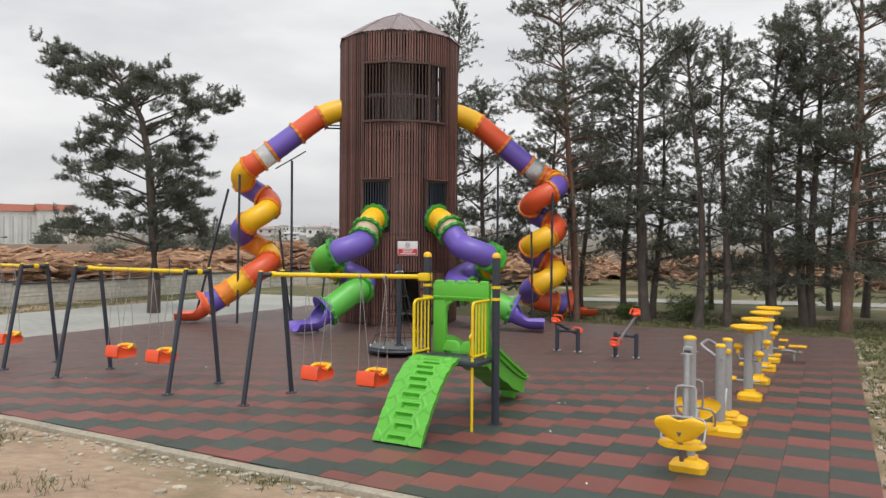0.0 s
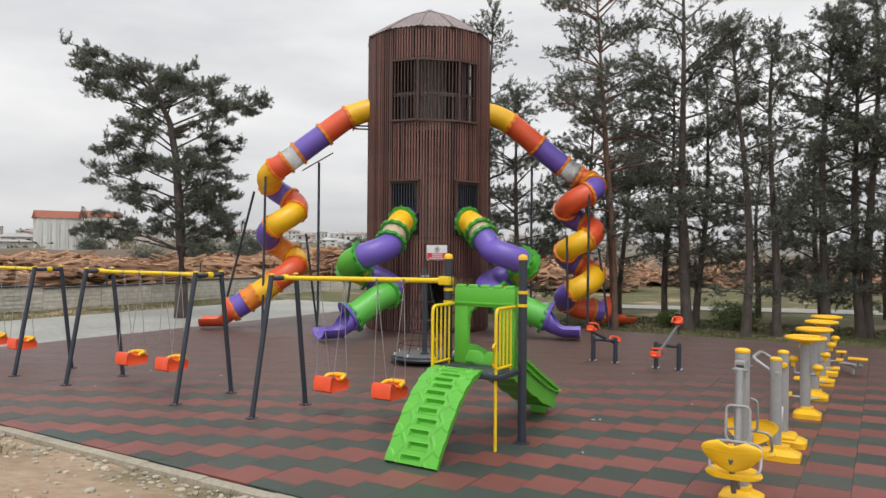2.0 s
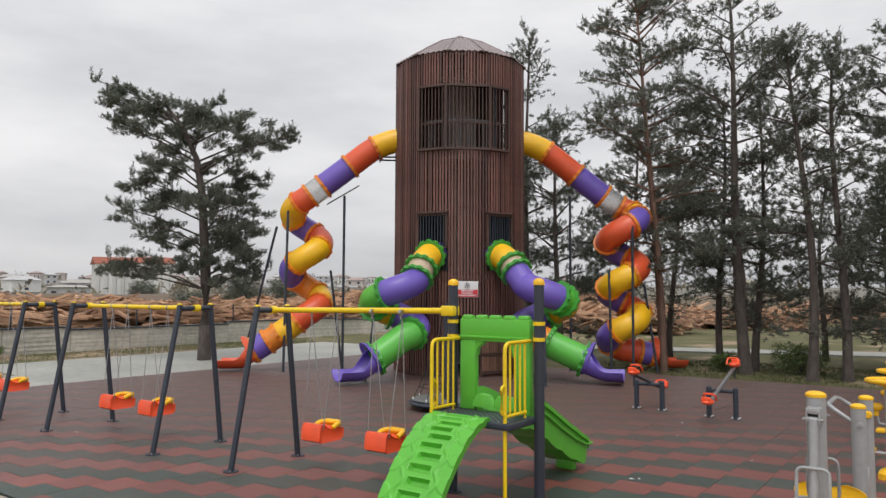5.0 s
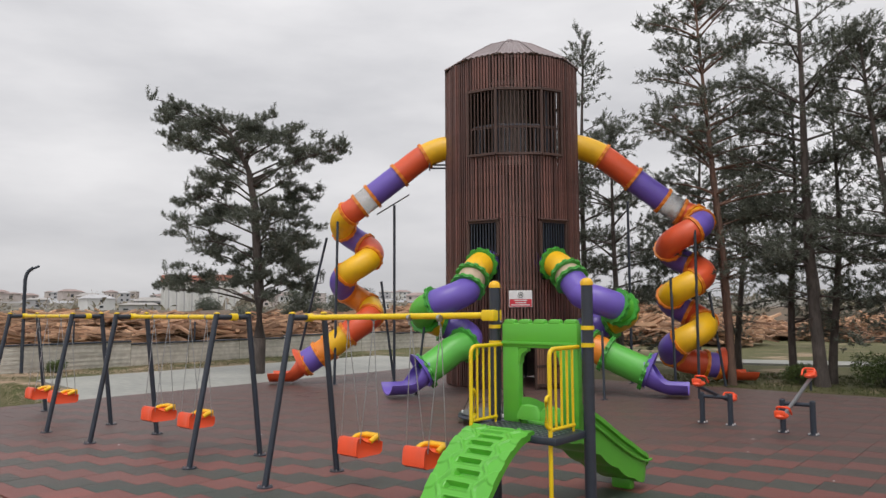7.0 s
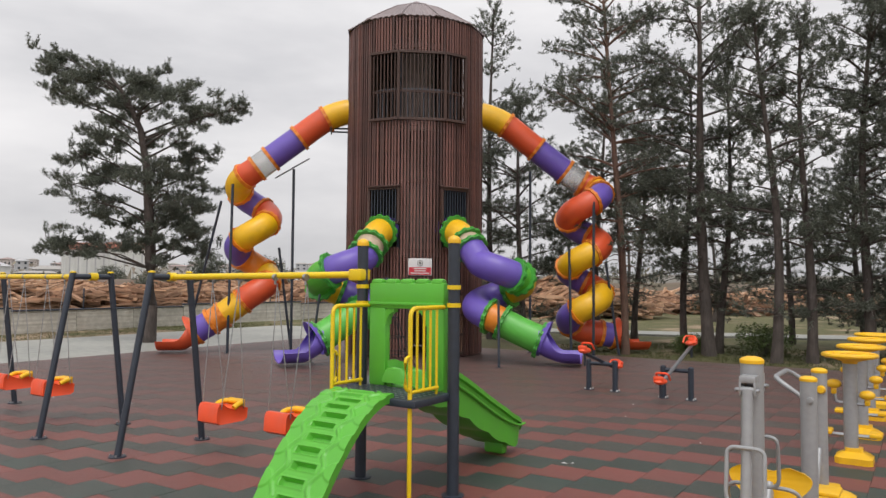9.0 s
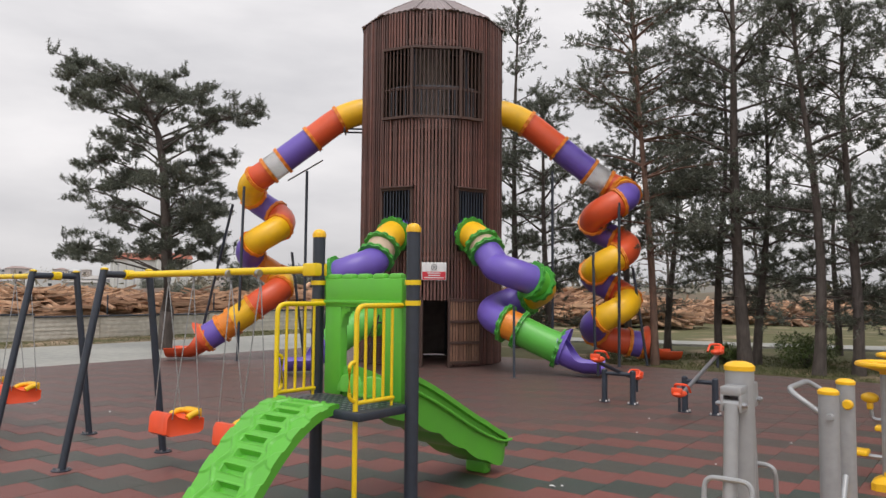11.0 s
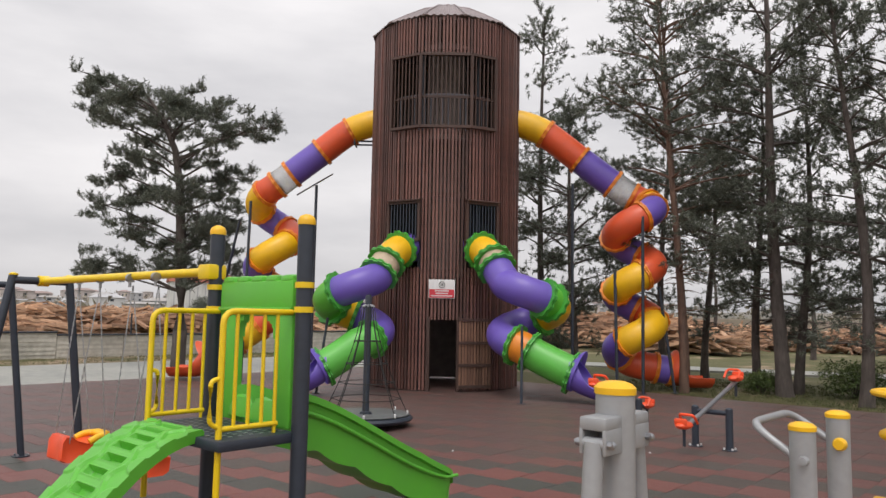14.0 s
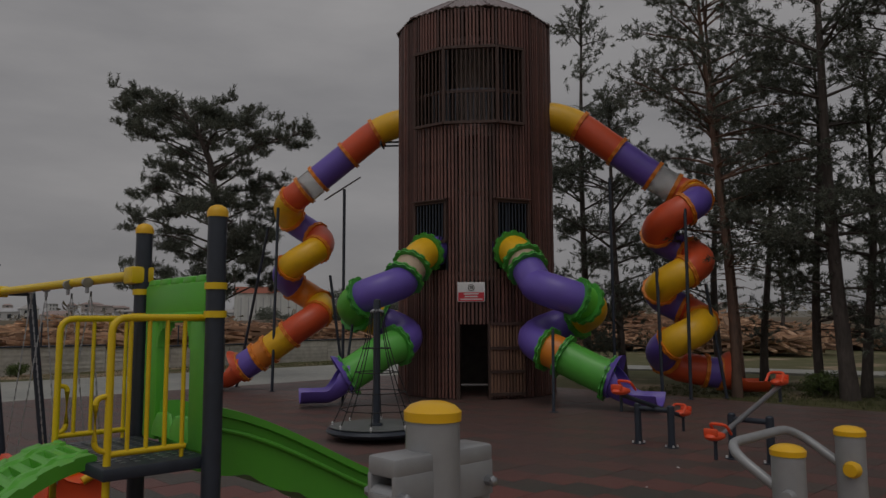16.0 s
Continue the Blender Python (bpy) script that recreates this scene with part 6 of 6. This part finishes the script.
for c0, c1 in zip(cols, cols[1:]):
    for j in range(4):
        bm.faces.new((c0[j], c0[j + 1], c1[j + 1], c1[j]))
bmesh.ops.recalc_face_normals(bm, faces=bm.faces)
setting("backdrop", bm, HAZE, "low grey hills on the horizon", "hills", smooth=True)

# bare-headed lamp post with a bent top, beyond the paving
lamp = thing("street_lamp", "slim grey lamp post with a bent head", "street lamp", at=(-14.9, -8.6, 0))
bm = bmesh.new()
sweep(bm, rounded([(0, 0, 0), (0, 0, 3.3), (0.04, 0.06, 3.55), (0.16, 0.2, 3.68)], 0.12), 0.06, 10)
part("pole", bm, DARK_PAINT, lamp)
bm = bmesh.new()
box(bm, (0.22, 0.27, 3.7), (0.16, 0.2, 0.07), Matrix.Rotation(0.5, 3, 'X'), 0.02)
part("lamp_head", bm, DARK_PAINT, lamp)


# ---- stones, litter and grass along the kerb ----
def scatter(name, label, category, places, make, mat):
    bm = bmesh.new()
    for p in places:
        make(bm, p)
    ob = tagged(new(name, mesh_of(bm, name, mat)), label, category, kind="stuff")
    return ob


rnd = random.Random(44)
spots = [(rnd.uniform(-6, 13.9), KERB - 0.22 - abs(rnd.gauss(0, 0.35))) for k in range(700)]
spots += [(rnd.uniform(-2, 13.5), rnd.uniform(-19.5, -15.8)) for k in range(260)]
spots += [(EAST + 0.03 + abs(rnd.gauss(0, 0.25)), rnd.uniform(-15, 1.5)) for k in range(260)]


def stone(bm, p):
    s = rnd.uniform(0.012, 0.04) * (1.6 if rnd.random() < 0.1 else 1)
    m = Matrix.Translation((p[0], p[1], ground_height(*p) + s * 0.2)) @ Matrix.Rotation(rnd.uniform(0, 3), 4, "Z") @ Matrix.Diagonal((s * rnd.uniform(0.8, 1.7), s, s * 0.6, 1))
    bmesh.ops.create_icosphere(bm, subdivisions=1, radius=1, matrix=m)


scatter("stones", "scattered pale stones on the earth by the kerb", "stones", spots, stone, PEBBLE)


def blade(bm, p):
    z = ground_height(*p)
    for k in range(5):
        a, h = rnd.uniform(0, 6.28), rnd.uniform(0.03, 0.1)
        w = 0.006
        q = Vector((p[0] + rnd.gauss(0, 0.03), p[1] + rnd.gauss(0, 0.03), z))
        bm.faces.new([bm.verts.new(v) for v in (q + Vector((w, 0, 0)), q - Vector((w, 0, 0)), q + Vector((math.cos(a) * h * 0.5, math.sin(a) * h * 0.5, h)))])


clumps = [(rnd.uniform(-4, 13.5), rnd.uniform(-19.5, -15.7)) for k in range(34)]
grass_at = [(c[0] + rnd.gauss(0, 0.25), c[1] + rnd.gauss(0, 0.2)) for c in clumps for k in range(28)]
grass_at = [p for p in grass_at if p[1] < KERB - 0.22]
grass_at += [(EAST + 0.1 + abs(rnd.gauss(0, 0.8)), rnd.uniform(-15, 3)) for k in range(1100)]
grass_at += [(rnd.uniform(3, 20), NORTH + 0.15 + rnd.uniform(0, 5.5)) for k in range(4200)]
grass_at += [(rnd.uniform(-15, -12.2), rnd.uniform(-14, 6)) for k in range(2600)]
turf_at = []
while len(turf_at) < 5200:
    p = (rnd.uniform(-12, -5.7), rnd.uniform(-14.2, -9.3))
    if p[1] < -9.75 - 0.5 * max(0.0, p[0] + 8.4) - 0.2 * math.sin(p[0] * 2.1):
        turf_at.append(p)
scatter("grass", "green grass patch at the end of the paving", "grass", turf_at, blade, TURF)
scatter("grass", "thin weedy grass on the bare earth", "grass", grass_at, blade, STRAW)


def scrap(x, y, s, seed):
    rnd = random.Random(seed)
    root = thing("litter", "small pale scrap of litter on the rubber floor", "litter", "litter on the floor", at=(x, y, 0.004))
    bm = bmesh.new()
    ring = [bm.verts.new((s * rnd.uniform(0.6, 1) * math.cos(k * 1.05), s * 0.6 * rnd.uniform(0.6, 1) * math.sin(k * 1.05), rnd.uniform(0.0, 0.012))) for k in range(6)]
    top = bm.verts.new((0, 0, 0.02))
    for k in range(6):
        bm.faces.new((ring[k], ring[(k + 1) % 6], top))
    part("scrap", bm, SIGN_WHITE, root, smooth=False)


for k, (x, y, s) in enumerate(((9.62, -10.55, 0.045), (9.7, -10.5, 0.03), (8.9, -6.2, 0.03), (11.0, -6.8, 0.03), (10.6, -8.6, 0.02), (2.2, -11.0, 0.03), (0.6, -11.4, 0.03), (1.2, -13.0, 0.03), (7.0, -8.0, 0.025), (10.1, -12.3, 0.02), (11.2, -14.2, 0.02), (9.2, -7.4, 0.02))):
    scrap(x, y, s, k)


# ---- rubber tiles, last: rows of red and green ----
TILE = 0.5
floor_root = tagged(new("floor"), "worn rubber tiles in red and dark green rows", "floor", kind="structure")


def tile_block(bm, cx, cy, sx, sy, z, b=0.004):
    lo = [bm.verts.new((cx + a * sx / 2, cy + c * sy / 2, z - 0.035)) for a, c in ((-1, -1), (1, -1), (1, 1), (-1, 1))]
    mid = [bm.verts.new((v.co.x, v.co.y, z - b * 0.6)) for v in lo]
    up = [bm.verts.new((cx + a * (sx / 2 - b), cy + c * (sy / 2 - b), z)) for a, c in ((-1, -1), (1, -1), (1, 1), (-1, 1))]
    for p, q in ((lo, mid), (mid, up)):
        for k in range(4):
            bm.faces.new((p[k], p[(k + 1) % 4], q[(k + 1) % 4], q[k]))
    bm.faces.new(up)


tile_meshes = []
for mat in (RUBBER_RED, RUBBER_GREEN):
    bm = bmesh.new()
    tile_block(bm, 0, 0, TILE - 0.003, TILE - 0.003, 0, 0.003)
    tile_meshes.append(mesh_of(bm, "tile", mat))
rest = [bmesh.new(), bmesh.new()]
rnd = random.Random(2)
columns = int((EAST - WEST) / TILE)
first_row = -15.65
for i in range(columns):
    x = EAST - (i + 0.5) * TILE
    shift = -0.73 - 0.25 * ((i - 1) % 4)
    j = 0
    while True:
        y0 = first_row + j * TILE + shift
        if y0 > NORTH - 0.05:
            break
        lo, hi = max(y0, KERB + 0.02), min(y0 + TILE, NORTH)
        cy, sy = (lo + hi) / 2, hi - lo - 0.003
        z = rnd.uniform(-0.002, 0.002)
        kind = j % 2
        if y0 > KERB + 0.02 and x > 6.5 and y0 < -5.6 and (x > 9.5 or y0 < -11) and len(floor_root.children) < 300:
            ob = new("tile", tile_meshes[kind])
            ob.parent = floor_root
            ob.matrix_local = pose(x, cy, z, rnd.gauss(0, 0.12), rnd.gauss(0, 0.12), rnd.gauss(0, 0.15))
        elif sy > 0.03:
            tile_block(rest[kind], x, cy, TILE - 0.003, sy, z, 0.003)
        j += 1
for kind, name in ((0, "red_tiles"), (1, "green_tiles")):
    ob = part(name, rest[kind], (RUBBER_RED, RUBBER_GREEN)[kind], floor_root, smooth=False)
    ob["kind"] = "stuff"
